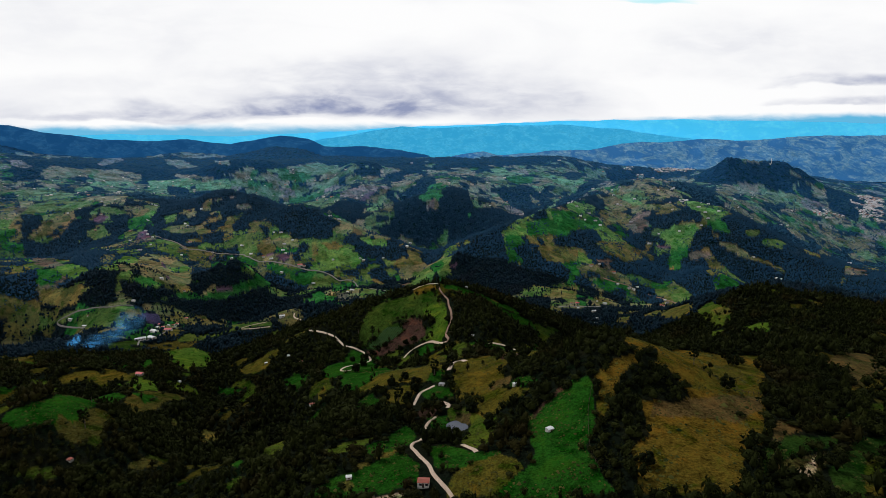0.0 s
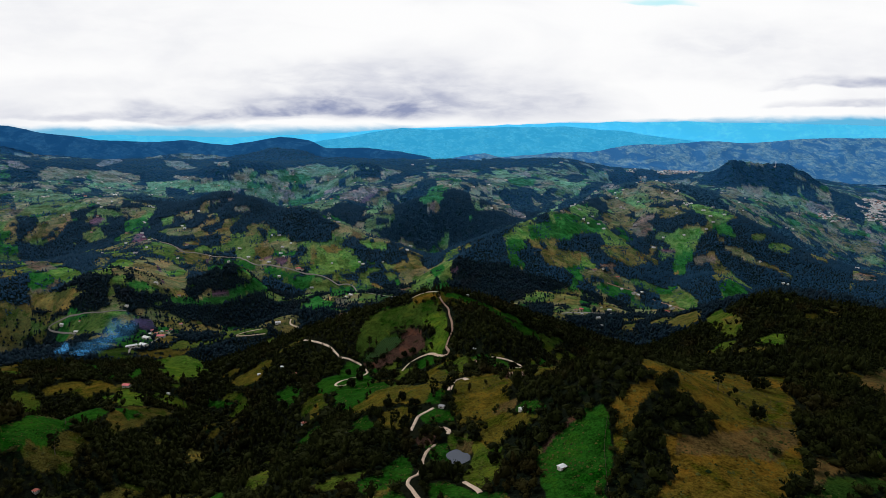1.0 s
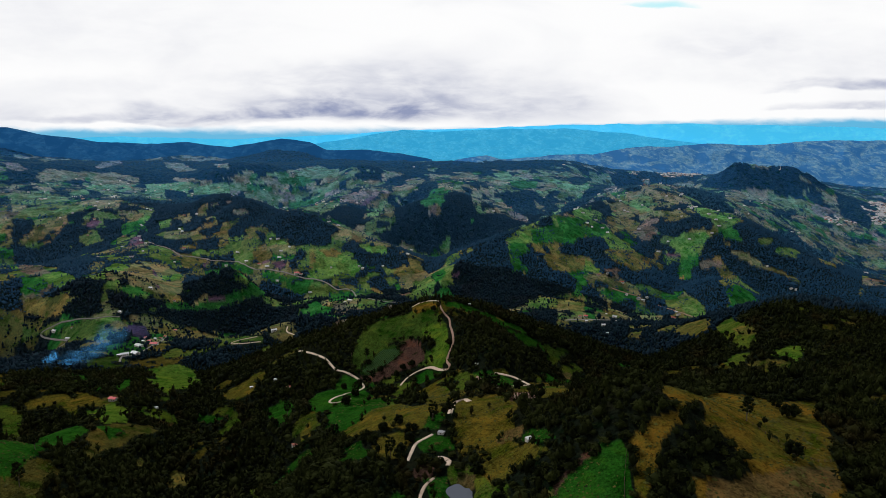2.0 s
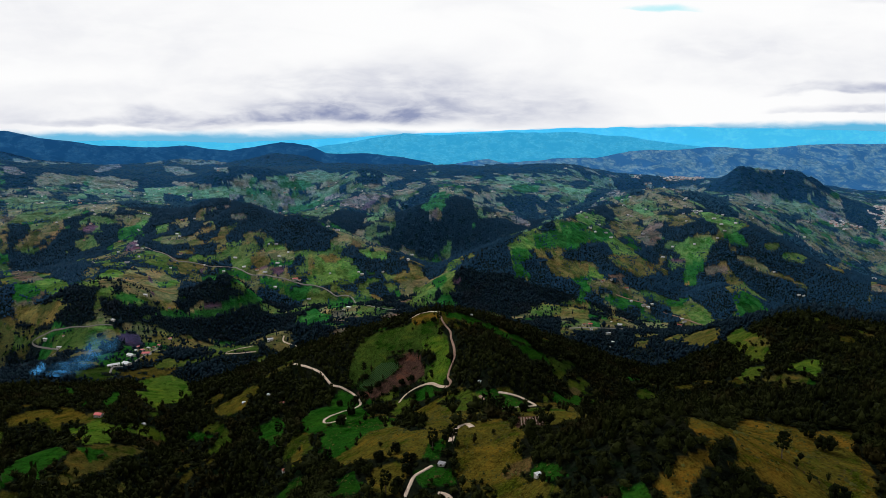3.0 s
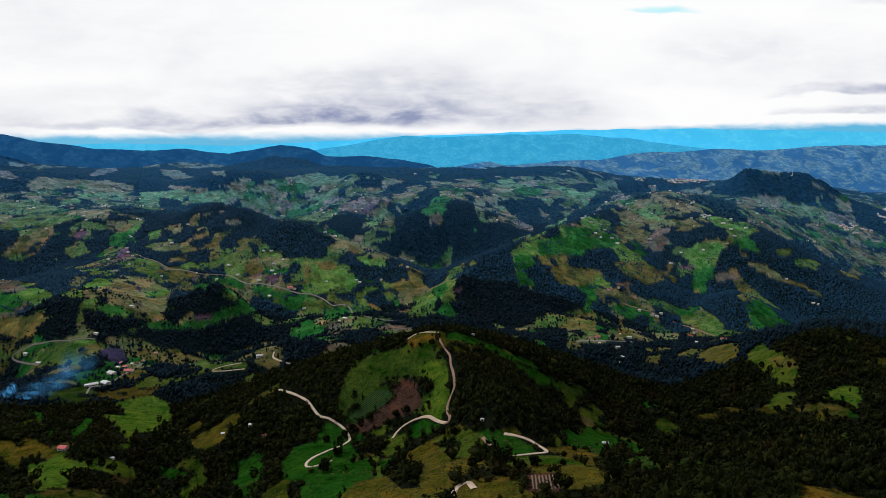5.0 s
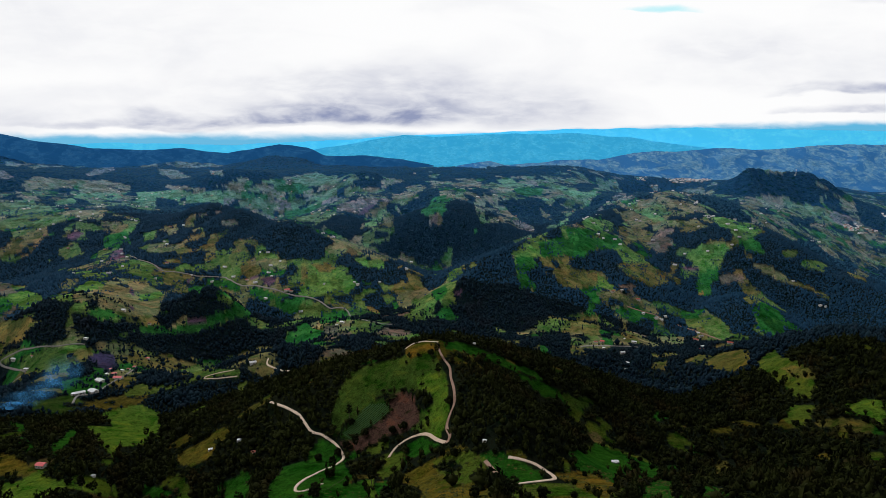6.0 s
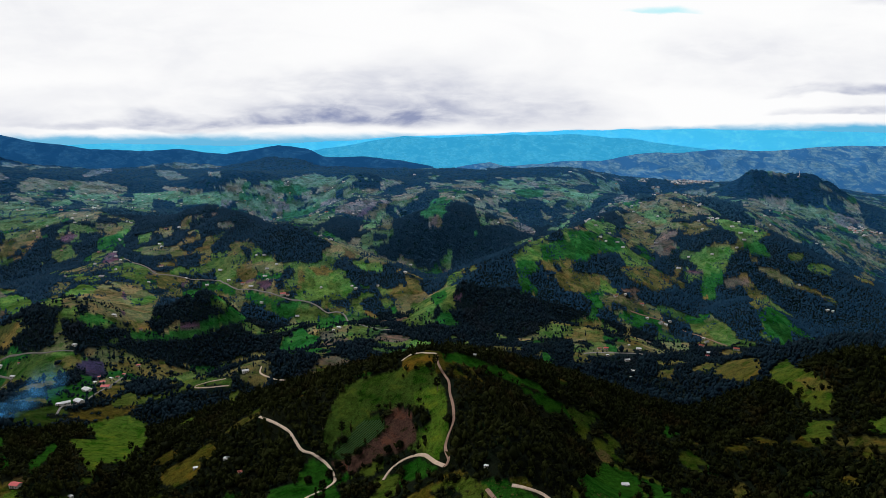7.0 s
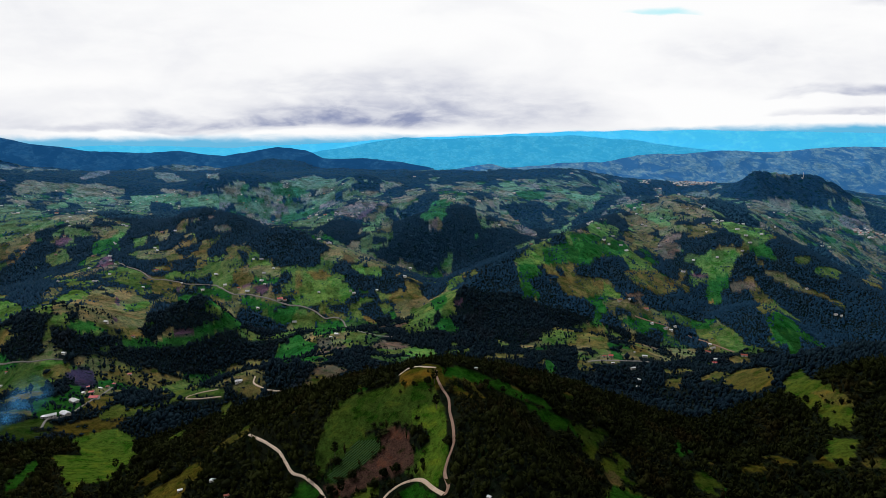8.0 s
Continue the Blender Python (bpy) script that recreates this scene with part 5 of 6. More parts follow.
def scatter(name, near, far, spacing, sprays, clumps, width, height, seed, leaf):
    """All the trees between two distances, joined."""
    rng = np.random.default_rng(seed)
    span = int(far * 1.5 / spacing)
    gx, gy = np.meshgrid((np.arange(span) - span / 2) * spacing, np.arange(int(far / spacing)) * spacing)
    x, y = gx + rng.uniform(-0.5, 0.5, gx.shape) * spacing, gy + rng.uniform(-0.5, 0.5, gx.shape) * spacing
    r = np.hypot(x, y)
    keep = (r >= near) & (r < far) & (np.abs(x) < 0.79 * y + 30)
    x, y = x[keep], y[keep]
    colour, wood, edge = cover(x, y)
    luck = rng.random(x.shape)
    lined = fractal(x, y, 70, 3, 73) > -0.12
    keep = wood & (luck < (0.93 if near < 2400 else 0.35))
    keep |= ~wood & lined & (edge < np.maximum(0.45 * spacing, 4.5)) & (luck < 0.6)
    keep |= ~wood & (y > 950) & (fractal(x, y, 48, 3, 69) > 0.22) & (luck < 0.3)
    keep |= luck < np.where(edge > 9, 0.006, np.where(y > 950, 0.035, 0.014))
    keep &= clear_of_roads(x, y, 0.3 * width)
    x, y, wood = x[keep], y[keep], wood[keep]
    z = land(x, y)
    stock = [crown(seed * 100 + k, sprays, clumps) if sprays else tent(seed * 100 + k) for k in range(9)]
    kind = rng.integers(0, 9, len(x))
    stand = 1.0 + 0.42 * fractal(x, y, 38, 3, 77)
    wide = width * stand * rng.lognormal(-0.04, 0.36, len(x)) * np.where(wood, 1.0, 0.8)
    tall = np.minimum(height * stand * rng.lognormal(0, 0.40, len(x)) * np.where(wood, 1.0, 0.75), 2.2 * height)
    tall = tall * (1 - 0.55 * step(y, 2700, 3000))
    # trees that would hide open ground from the camera are lowered to scrub
    r = np.hypot(x, y)
    fall, low = 230.0 / r + 0.05, np.zeros(len(x), bool)
    for back in (5.0, 11.0, 18.0, 27.0):
        bx, by = x + x / r * back, y + y / r * back
        low |= wood & ~cover(bx, by)[1] & (z + tall - fall * back > land(bx, by))
    low &= rng.random(len(x)) < 0.85
    tall, wide = np.where(low, 0.30 * tall, tall), np.where(low, 0.62 * wide, wide)
    spin = rng.uniform(0, 6.283, len(x))
    # random tone, lighter on the left; right foreground darkened as painted cloud shade
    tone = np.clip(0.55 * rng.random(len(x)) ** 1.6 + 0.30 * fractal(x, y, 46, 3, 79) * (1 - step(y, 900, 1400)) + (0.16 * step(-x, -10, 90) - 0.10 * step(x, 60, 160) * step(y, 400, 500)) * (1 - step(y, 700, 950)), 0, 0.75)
    tones = []
    verts, faces, n = [], [], 0
    for k, (v, f) in enumerate(stock):
        pick = kind == k
        c, s = np.cos(spin[pick])[:, None], np.sin(spin[pick])[:, None]
        w, h = wide[pick][:, None], tall[pick][:, None]
        px = (v[:, 0] * c - v[:, 1] * s) * w + x[pick][:, None]
        py = (v[:, 0] * s + v[:, 1] * c) * w + y[pick][:, None]
        pz = (v[:, 2] - 0.12) * h + z[pick][:, None]
        count = int(pick.sum())
        tones.append(np.repeat(tone[pick], len(v)))
        verts.append(np.stack([px, py, pz], -1).reshape(-1, 3))
        faces.append((f[None] + (n + np.arange(count) * len(v))[:, None, None]).reshape(-1, 3))
        n += count * len(v)
    me = mesh_from(name, np.concatenate(verts), np.concatenate(faces), sprays == 0)
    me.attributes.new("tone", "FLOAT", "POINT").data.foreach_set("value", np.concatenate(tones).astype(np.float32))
    me.materials.append(leaf)
    return tagged(new(name, me), "dense dark green woods and scrub on the hillsides", "woods", kind="stuff")


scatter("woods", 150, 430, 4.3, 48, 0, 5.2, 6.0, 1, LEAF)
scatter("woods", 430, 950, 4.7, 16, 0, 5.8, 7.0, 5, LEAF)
scatter("woods", 950, 1500, 4.6, 4, 0, 5.0, 6.2, 2, HILL_HAZE_LEAF)
scatter("woods", 1500, 2400, 5.0, 0, 0, 5.0, 5.4, 3, MID_HAZE_LEAF)
scatter("woods", 2400, 4600, 7.5, 0, 0, 7.0, 6.5, 4, FAR_HAZE_LEAF)


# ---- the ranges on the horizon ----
def far_haze_material(name, dark, light, wood, glow, spots=1.0, fine=1.0):
    """Slopes so far off that the air between them and the eye shines blue: this haze is put into colour and glow."""
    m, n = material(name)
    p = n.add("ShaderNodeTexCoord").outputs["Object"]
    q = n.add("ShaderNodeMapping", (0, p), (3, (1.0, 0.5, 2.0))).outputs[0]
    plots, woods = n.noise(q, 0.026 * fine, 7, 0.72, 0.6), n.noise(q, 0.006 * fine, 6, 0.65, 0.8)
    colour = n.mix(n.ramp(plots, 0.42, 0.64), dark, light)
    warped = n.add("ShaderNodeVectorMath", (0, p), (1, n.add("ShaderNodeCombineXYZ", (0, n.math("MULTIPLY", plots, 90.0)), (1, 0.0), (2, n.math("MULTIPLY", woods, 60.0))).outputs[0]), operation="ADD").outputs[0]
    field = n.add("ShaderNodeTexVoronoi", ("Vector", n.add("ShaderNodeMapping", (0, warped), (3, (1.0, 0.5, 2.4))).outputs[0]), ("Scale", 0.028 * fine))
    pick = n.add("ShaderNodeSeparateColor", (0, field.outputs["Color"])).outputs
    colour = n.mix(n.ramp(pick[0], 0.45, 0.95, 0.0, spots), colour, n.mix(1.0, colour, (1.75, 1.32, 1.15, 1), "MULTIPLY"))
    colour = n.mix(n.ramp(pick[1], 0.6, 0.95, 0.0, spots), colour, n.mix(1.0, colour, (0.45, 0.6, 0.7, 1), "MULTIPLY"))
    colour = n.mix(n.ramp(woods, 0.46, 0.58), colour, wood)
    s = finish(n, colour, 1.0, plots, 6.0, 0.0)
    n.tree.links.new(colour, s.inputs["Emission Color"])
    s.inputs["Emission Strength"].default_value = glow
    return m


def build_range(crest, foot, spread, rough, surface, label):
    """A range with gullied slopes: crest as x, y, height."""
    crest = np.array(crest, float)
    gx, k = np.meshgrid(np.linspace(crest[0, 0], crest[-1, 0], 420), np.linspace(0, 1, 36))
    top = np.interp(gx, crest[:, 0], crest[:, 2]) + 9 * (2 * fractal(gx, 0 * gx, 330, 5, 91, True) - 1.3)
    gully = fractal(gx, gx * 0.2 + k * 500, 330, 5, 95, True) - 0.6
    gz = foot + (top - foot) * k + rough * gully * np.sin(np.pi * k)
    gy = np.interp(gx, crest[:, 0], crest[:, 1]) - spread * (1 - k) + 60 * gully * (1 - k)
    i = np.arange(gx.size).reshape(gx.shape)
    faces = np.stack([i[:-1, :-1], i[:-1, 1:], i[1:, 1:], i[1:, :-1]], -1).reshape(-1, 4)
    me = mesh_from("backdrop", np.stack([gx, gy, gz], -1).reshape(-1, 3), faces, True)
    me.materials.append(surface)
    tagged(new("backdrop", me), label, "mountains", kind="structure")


BLUE_CREST = [(-1600, 4760, 240), (-989, 4760, 303), (-711, 4760, 349), (-285, 4760, 414), (-62, 4760, 398), (355, 4760, 423), (1050, 4760, 430), (1513, 4760, 387), (1791, 4760, 349), (2440, 4760, 257), (3000, 4760, 200)]
PALE_CREST = [(-6000, 4920, 330), (-3219, 4920, 337), (-2502, 4920, 361), (-1690, 4920, 342), (-1020, 4920, 368), (-351, 4920, 408), (1083, 4920, 468), (2039, 4920, 474), (2995, 4920, 456), (3798, 4920, 437), (6000, 4920, 440)]
build_range(PALE_CREST, 0, 60, 10, far_haze_material("pale_mountain", (0.050, 0.400, 0.620, 1), (0.072, 0.435, 0.645, 1), (0.046, 0.388, 0.608, 1), 0.95, 0.1, 0.6), "far pale blue mountains fading into the cloud")
build_range(BLUE_CREST, 0, 110, 30, far_haze_material("blue_mountain", (0.032, 0.290, 0.490, 1), (0.052, 0.330, 0.520, 1), (0.026, 0.268, 0.470, 1), 0.92, 0.25, 1.7), "distant blue mountains with hazy fields")
build_range([(x, y + 90, z) for x, y, z in RANGE_WEST], 90, 60, 20, far_haze_material("west_ridge_haze", (0.010, 0.066, 0.170, 1), (0.018, 0.085, 0.190, 1), (0.008, 0.056, 0.150, 1), 0.72, 0.3), "dark blue wooded ridge on the horizon")
build_range(RANGE_EAST, 30, 480, 120, far_haze_material("east_ridge_haze", (0.050, 0.165, 0.320, 1), (0.130, 0.255, 0.350, 1), (0.028, 0.125, 0.295, 1), 0.45, 0.5, 1.5), "long hazy ridge with fields and woods")

# ---- roads ----
def smooth_line(points, spacing):
    """Points along a soft curve through the given ones."""
    p = np.array(points, float)
    p = np.concatenate([[2 * p[0] - p[1]], p, [2 * p[-1] - p[-2]]])
    out = []
    for a, b, c, d in zip(p, p[1:], p[2:], p[3:]):
        n = max(2, int(np.linalg.norm(c - b) / spacing))
        t = np.linspace(0, 1, n, endpoint=False)[:, None]
        out.append(0.5 * (2 * b + (c - a) * t + (2 * a - 5 * b + 4 * c - d) * t * t + (3 * b - a - 3 * c + d) * t ** 3))
    return np.concatenate(out + [p[-2:-1]])


def build_road(number, width, line, surface, label):
    """A cambered strip with ragged verges, laid on the ground."""
    p = smooth_line(line, 2.0)
    along = np.gradient(p, axis=0)
    along /= np.linalg.norm(along, axis=1, keepdims=True) + 1e-9
    side = np.stack([-along[:, 1], along[:, 0]], -1)
    k = np.arange(len(p))
    across = np.array([-1.0, -0.94, -0.5, 0.0, 0.5, 0.94, 1.0])
    lift = np.array([-0.7, 0.30, 0.36, 0.40, 0.36, 0.30, -0.7])
    wide = width / 2 * (1 + 0.22 * fractal(k * 2.0, k * 0.0 + number * 50, 14, 3, 3))
    q = p[:, None] + side[:, None] * (across * wide[:, None])[..., None]
    far = np.linalg.norm(p, axis=1)[:, None]
    base = np.maximum(land(q[..., 0], q[..., 1]), land(*p.T)[:, None] - 0.6)
    z = base + lift * (1 + np.maximum(0, far - 500) / 700)
    verts = np.concatenate([q, z[..., None]], -1)
    i = np.arange(len(p) * 7).reshape(len(p), 7)
    faces = np.stack([i[:-1, :-1], i[:-1, 1:], i[1:, 1:], i[1:, :-1]], -1).reshape(-1, 4)[:, ::-1]
    me = mesh_from("road", verts.reshape(-1, 3), faces, True)
    me.materials.append(surface)
    tagged(new(f"road_{number}", me), label, "road", kind="structure")


for number, (width, line) in enumerate(ROADS, 1):
    if (width, line) in (HILL_TRACK, SPUR_TRACK, EAST_TRACK, FARM_TRACK):
        build_road(number, width, line, CLAY, "narrow reddish clay track worn into the grass")
    elif (width, line) in (VALLEY_ROAD, EAST_ROAD, WEST_TRACK, HAMLET_ROAD):
        build_road(number, width, line, GREY_ROAD, "grey gravel country road across the fields")
    else:
        build_road(number, width, line, DIRT, "pale winding dirt road between the pastures")


# ---- parts ----
def part(name, bm, surface, parent, label=""):
    """Links a bmesh as one mesh object under a thing."""
    me = bpy.data.meshes.new(name)
    bm.to_mesh(me)
    bm.free()
    me.materials.append(surface)
    ob = new(name, me)
    ob.parent = parent
    if label:
        tagged(ob, label)
    return ob


def box(x0, y0, z0, x1, y1, z1):
    bm = bmesh.new()
    bmesh.ops.create_cube(bm, size=1)
    for v in bm.verts:
        v.co = Vector(((x0 + x1) / 2 + v.co.x * (x1 - x0), (y0 + y1) / 2 + v.co.y * (y1 - y0), (z0 + z1) / 2 + v.co.z * (z1 - z0)))
    return bm


def gable_walls(length, depth, height, rise):
    """Walls with pointed ends, standing in the slope."""
    bm = bmesh.new()
    a, b = length / 2, depth / 2
    ring = [(-b, -2.0), (b, -2.0), (b, height), (0, height + rise), (-b, height)]
    ends = [[bm.verts.new((x, y, z)) for y, z in ring] for x in (-a, a)]
    bm.faces.new(ends[0][::-1])
    bm.faces.new(ends[1])
    for k in range(5):
        bm.faces.new((ends[0][k], ends[0][(k + 1) % 5], ends[1][(k + 1) % 5], ends[1][k]))
    return bm


def pitched_roof(length, depth, height, rise, over=0.45, thick=0.14):
    """Two corrugated slopes with an overhang."""
    bm = bmesh.new()
    a, b = length / 2 + over, depth / 2 + over
    low = height - rise * over / (depth / 2)
    steps = max(6, int(length * 1.2))
    rows = []
    for y, z in ((-b, low), (0, height + rise), (b, low)):
        for t in (thick, 0.02):
            rows.append([bm.verts.new((-a + 2 * a * k / steps, y, z + t + (0.05 if k % 2 else 0) * (t > 0.1))) for k in range(steps + 1)])
    top, under = (rows[0], rows[2], rows[4]), (rows[1], rows[3], rows[5])
    for k in range(steps):
        for r, flip in ((top, 1), (under, -1)):
            for s in (0, 1):
                bm.faces.new((r[s][k], r[s][k + 1], r[s + 1][k + 1], r[s + 1][k])[::flip])
        bm.faces.new((under[0][k], under[0][k + 1], top[0][k + 1], top[0][k]))
        bm.faces.new((top[2][k], top[2][k + 1], under[2][k + 1], under[2][k]))
    for k in (0, steps):
        for s in (0, 1):
            bm.faces.new((top[s][k], top[s + 1][k], under[s + 1][k], under[s][k]))
    return bm


ROOFS = {"red": (TILE_ROOF, "small rendered house with a reddish tiled roof among fields", "reddish tiled roof"),
         "redbig": (RED_ROOF, "farmhouse with a bright red roof and pale walls", "bright red roof"),
         "white": (TIN_ROOF, "pale rendered cottage with a light tin roof", "light tin roof"),
         "tin": (TIN_ROOF, "small shed with a bright tin roof on the grass", "bright tin roof"),
         "grey": (FIBRE_ROOF, "low house with a weathered grey roof", "weathered grey roof")}
HOUSE_STOCK = {}


def house(kind, length):
    surface, label, roof_label = ROOFS[kind]
    depth = min(0.62 * length, 8.0) if length > 7 else 0.8 * length
    height, rise = (2.9, 0.22 * depth) if length > 7 else (2.2 if length > 4.5 else 0.9, 0.10 * depth)
    thing = new("shed" if kind == "tin" else "house")
    part("wall", gable_walls(length, depth, height, rise), WALL_PAINT, thing)
    part("roof", pitched_roof(length, depth, height, rise, 0.45 if length > 7 else 0.15), surface, thing, roof_label)
    part("door", box(-0.45, -depth / 2 - 0.06, 0.0, 0.45, -depth / 2 + 0.02, min(2.0, height - 0.15)), DARK_WOOD, thing)
    spots = [] if height < 2 else [x for x in np.arange(-length / 2 + 1.4, length / 2 - 0.8, 2.6) if abs(x) > 1.0]
    for x in spots:
        frame_ob = part("window", box(x - 0.6, -depth / 2 - 0.05, 0.95, x + 0.6, -depth / 2 + 0.02, 1.95), DARK_WOOD, thing)
        part("pane", box(x - 0.5, -depth / 2 - 0.062, 1.03, x + 0.5, -depth / 2 - 0.045, 1.87), PANE, frame_ob)
    return tagged(thing, label, "shed" if kind == "tin" else "house", group="farm buildings on the hills")


rng = np.random.default_rng(5)
for kind, x, y, length in HOUSES:
    turn = rng.uniform(-35, 35)
    z = float(land(np.array([x]), np.array([y]))[0])
    m = pose(x, y, z + 0.2, 0, 0, turn)
    if (kind, length) in HOUSE_STOCK:
        copy_thing(HOUSE_STOCK[kind, length], m)
    else:
        HOUSE_STOCK[kind, length] = house(kind, length)
        HOUSE_STOCK[kind, length].matrix_basis = m


# ---- the pond ----
def build_pond():
    m, n = material("pond_water")
    p = n.add("ShaderNodeTexCoord").outputs["Object"]
    finish(n, (0.10, 0.11, 0.13, 1), 0.08, n.noise(p, 0.9, 4), 0.02, 0.6)
    bm = bmesh.new()
    ring = []
    for k in range(40):
        a = 2 * math.pi * k / 40
        r = 1 + 0.16 * math.sin(3 * a + 1) + 0.10 * math.sin(5 * a)
        ring.append(bm.verts.new((6.4 * r * math.cos(a), 9.4 * r * math.sin(a), 0)))
    bm.faces.new(ring)
    me = bpy.data.meshes.new("water")
    bm.to_mesh(me)
    bm.free()
    me.materials.append(m)
    ob = new("water", me)
    ob.location = (POND[0], POND[1], 139.45)
    tagged(ob, "small still grey farm pond in the pasture", "pond", kind="structure")


build_pond()

# ---- single trees ----
def limb(bm, a, b, r0, r1, sides=7):
    """A tapered limb between two points."""
    a, b = Vector(a), Vector(b)
    u = (b - a).orthogonal().normalized()
    v = (b - a).cross(u).normalized()
    rings = []
    for p, r in ((a, r0), ((a + b) / 2 + u * r0 * 0.6, (r0 + r1) / 2), (b, r1)):
        rings.append([bm.verts.new(p + (u * math.cos(k * 6.2832 / sides) + v * math.sin(k * 6.2832 / sides)) * r) for k in range(sides)])
    for low, top in zip(rings, rings[1:]):
        for k in range(sides):
            bm.faces.new((low[k], low[(k + 1) % sides], top[(k + 1) % sides], top[k]))
    bm.faces.new(rings[-1])


def tree(name, label, seed, width, height, trunk, leaf):
    """A tree with a tapered trunk, limbs and a crown of many leafy clumps with gaps."""
    rng = np.random.default_rng(seed)
    thing = new(name)
    bm = bmesh.new()
    limb(bm, (0, 0, -1.0), (0.1, 0, trunk + height * 0.25), 0.045 * height ** 0.8, 0.10)
    heads = []
    for k in range(6):
        a = k * 1.05 + rng.uniform(-0.3, 0.3)
        tip = (math.cos(a) * width * 0.30, math.sin(a) * width * 0.30, trunk + height * rng.uniform(0.25, 0.6))
        limb(bm, (0, 0, trunk * rng.uniform(0.8, 1.1)), tip, 0.14, 0.04, 5)
        heads.append(tip)
    part("trunk", bm, BARK, thing, "greyish brown trunk and limbs")
    verts, faces, n = [], [], 0
    for k in range(22):
        v, f = ball(seed * 77 + k, 0.35)
        h = heads[k % 6]
        size = width * rng.uniform(0.13, 0.22)
        up = k / 21.0
        round_off = math.sqrt(max(0.05, 1 - (1.7 * up - 0.8) ** 2))
        at = np.array((h[0] * 1.1 * round_off, h[1] * 1.1 * round_off, trunk + height * (0.12 + 0.72 * up))) + rng.normal(0, 0.07, 3) * (width, width, height * 0.5)
        verts.append(v * size * 0.85 + at)
        faces.append(f + n)
        n += len(v)
        for j in range(26):
            d = rng.normal(0, 1, 3)
            d /= np.linalg.norm(d)
            e = rng.normal(0, 1, (3, 3))
            verts.append(at + d * size * rng.uniform(0.7, 1.3) + e / np.linalg.norm(e, axis=1, keepdims=True) * rng.uniform(0.18, 0.45))
            faces.append(np.array([[n, n + 1, n + 2]]))
            n += 3
    me = mesh_from("crown", np.concatenate(verts), np.concatenate(faces))
    me.materials.append(leaf)
    top = new("crown", me)
    top.parent = thing
    return tagged(thing, label, "tree", group="single trees in the pastures")


STOCK = [tree("tree", "broad dark green tree standing alone on pasture", 1, 8.0, 6.5, 1.2, LEAF),
         tree("tree", "round dark bushy tree beside the pasture", 2, 6.0, 5.0, 0.8, LEAF),
         tree("eucalyptus_tree", "tall slim eucalyptus tree with a ragged crown", 3, 5.5, 10.0, 3.5, LEAF),
         tree("eucalyptus_tree", "tall slim eucalyptus tree with a ragged crown", 4, 6.5, 12.0, 4.5, LEAF),
         tree("shrub", "low dark green shrub on the grass", 5, 3.6, 2.6, 0.3, LEAF)]
LONE = [(180, 339, 0), (149, 284, 0), (82, 212, 1), (227, 374, 0), (143, 311, 2), (182, 355, 0), (-74, 509, 0), (128, 216, 1), (20, 325, 1), (-406, 610, 0), (-387, 608, 0), (-363, 598, 0), (-345, 599, 0), (41, 440, 2), (27, 284, 1), (-288, 615, 3), (-281, 619, 2), (-276, 635, 3), (-32, 391, 1), (1, 688, 2), (-75, 516, 0)]
MORE = [(-63, 608, 2), (36, 434, 2), (-14, 447, 1), (-71, 439, 0), (87, 408, 2), (-2, 388, 2), (9, 391, 2), (-23, 395, 1), (-236, 658, 3), (-280, 691, 3), (-376, 614, 0), (-357, 617, 0), (-252, 641, 3), (-173, 603, 2), (-76, 600, 1)]
rng = np.random.default_rng(12)
spots = [(x, y, k) for x, y, k in LONE + MORE]
tries = rng.uniform((-420, 215), (420, 820), (2600, 2))
colour, wood, edge = cover(tries[:, 0], tries[:, 1])
meadow = (tries[:, 0] > 25) & (tries[:, 0] < 270) & (tries[:, 1] < 400)
fine = ~meadow & clear_of_roads(tries[:, 0], tries[:, 1], 2.5) & (np.abs(tries[:, 0]) < 0.8 * tries[:, 1]) & ~wood & (edge < 5)
spots += [(x, y, int(rng.choice([1, 1, 2, 4, 4, 4, 4]))) for x, y in tries[fine][:150]]
used = set()
for x, y, k in spots:
    z = float(land(np.array([x]), np.array([y]))[0])
    m = pose(float(x), float(y), z, 0, 0, float(rng.uniform(0, 360)))
    if k in used:
        copy_thing(STOCK[k], m)
    else:
        used.add(k)
        STOCK[k].matrix_basis = m


# ---- the radio mast on the knob ----
def build_mast(x, y, height):
    """A slim mast with crossarms beside a low hut."""
    thing = new("radio_mast")
    bm = bmesh.new()
    limb(bm, (0, 0, -2), (0, 0, height), 1.1, 0.5, 6)
    part("pole", bm, TIN_ROOF, thing)
    for level in (0.55, 0.75, 0.92):
        part("crossarm", box(-2.2, -0.3, height * level - 0.4, 2.2, 0.3, height * level + 0.4), TIN_ROOF, thing)
    part("hut", box(-7.0, -2.5, -2.0, -2.0, 2.5, 3.2), WALL_PAINT, thing, "low pale equipment hut")
    thing.location = (x, y, float(land(np.array([x]), np.array([y]))[0]))
    tagged(thing, "slim pale radio mast standing on a wooded hilltop", "mast")


build_mast(1725.0, 3061.0, 30.0)


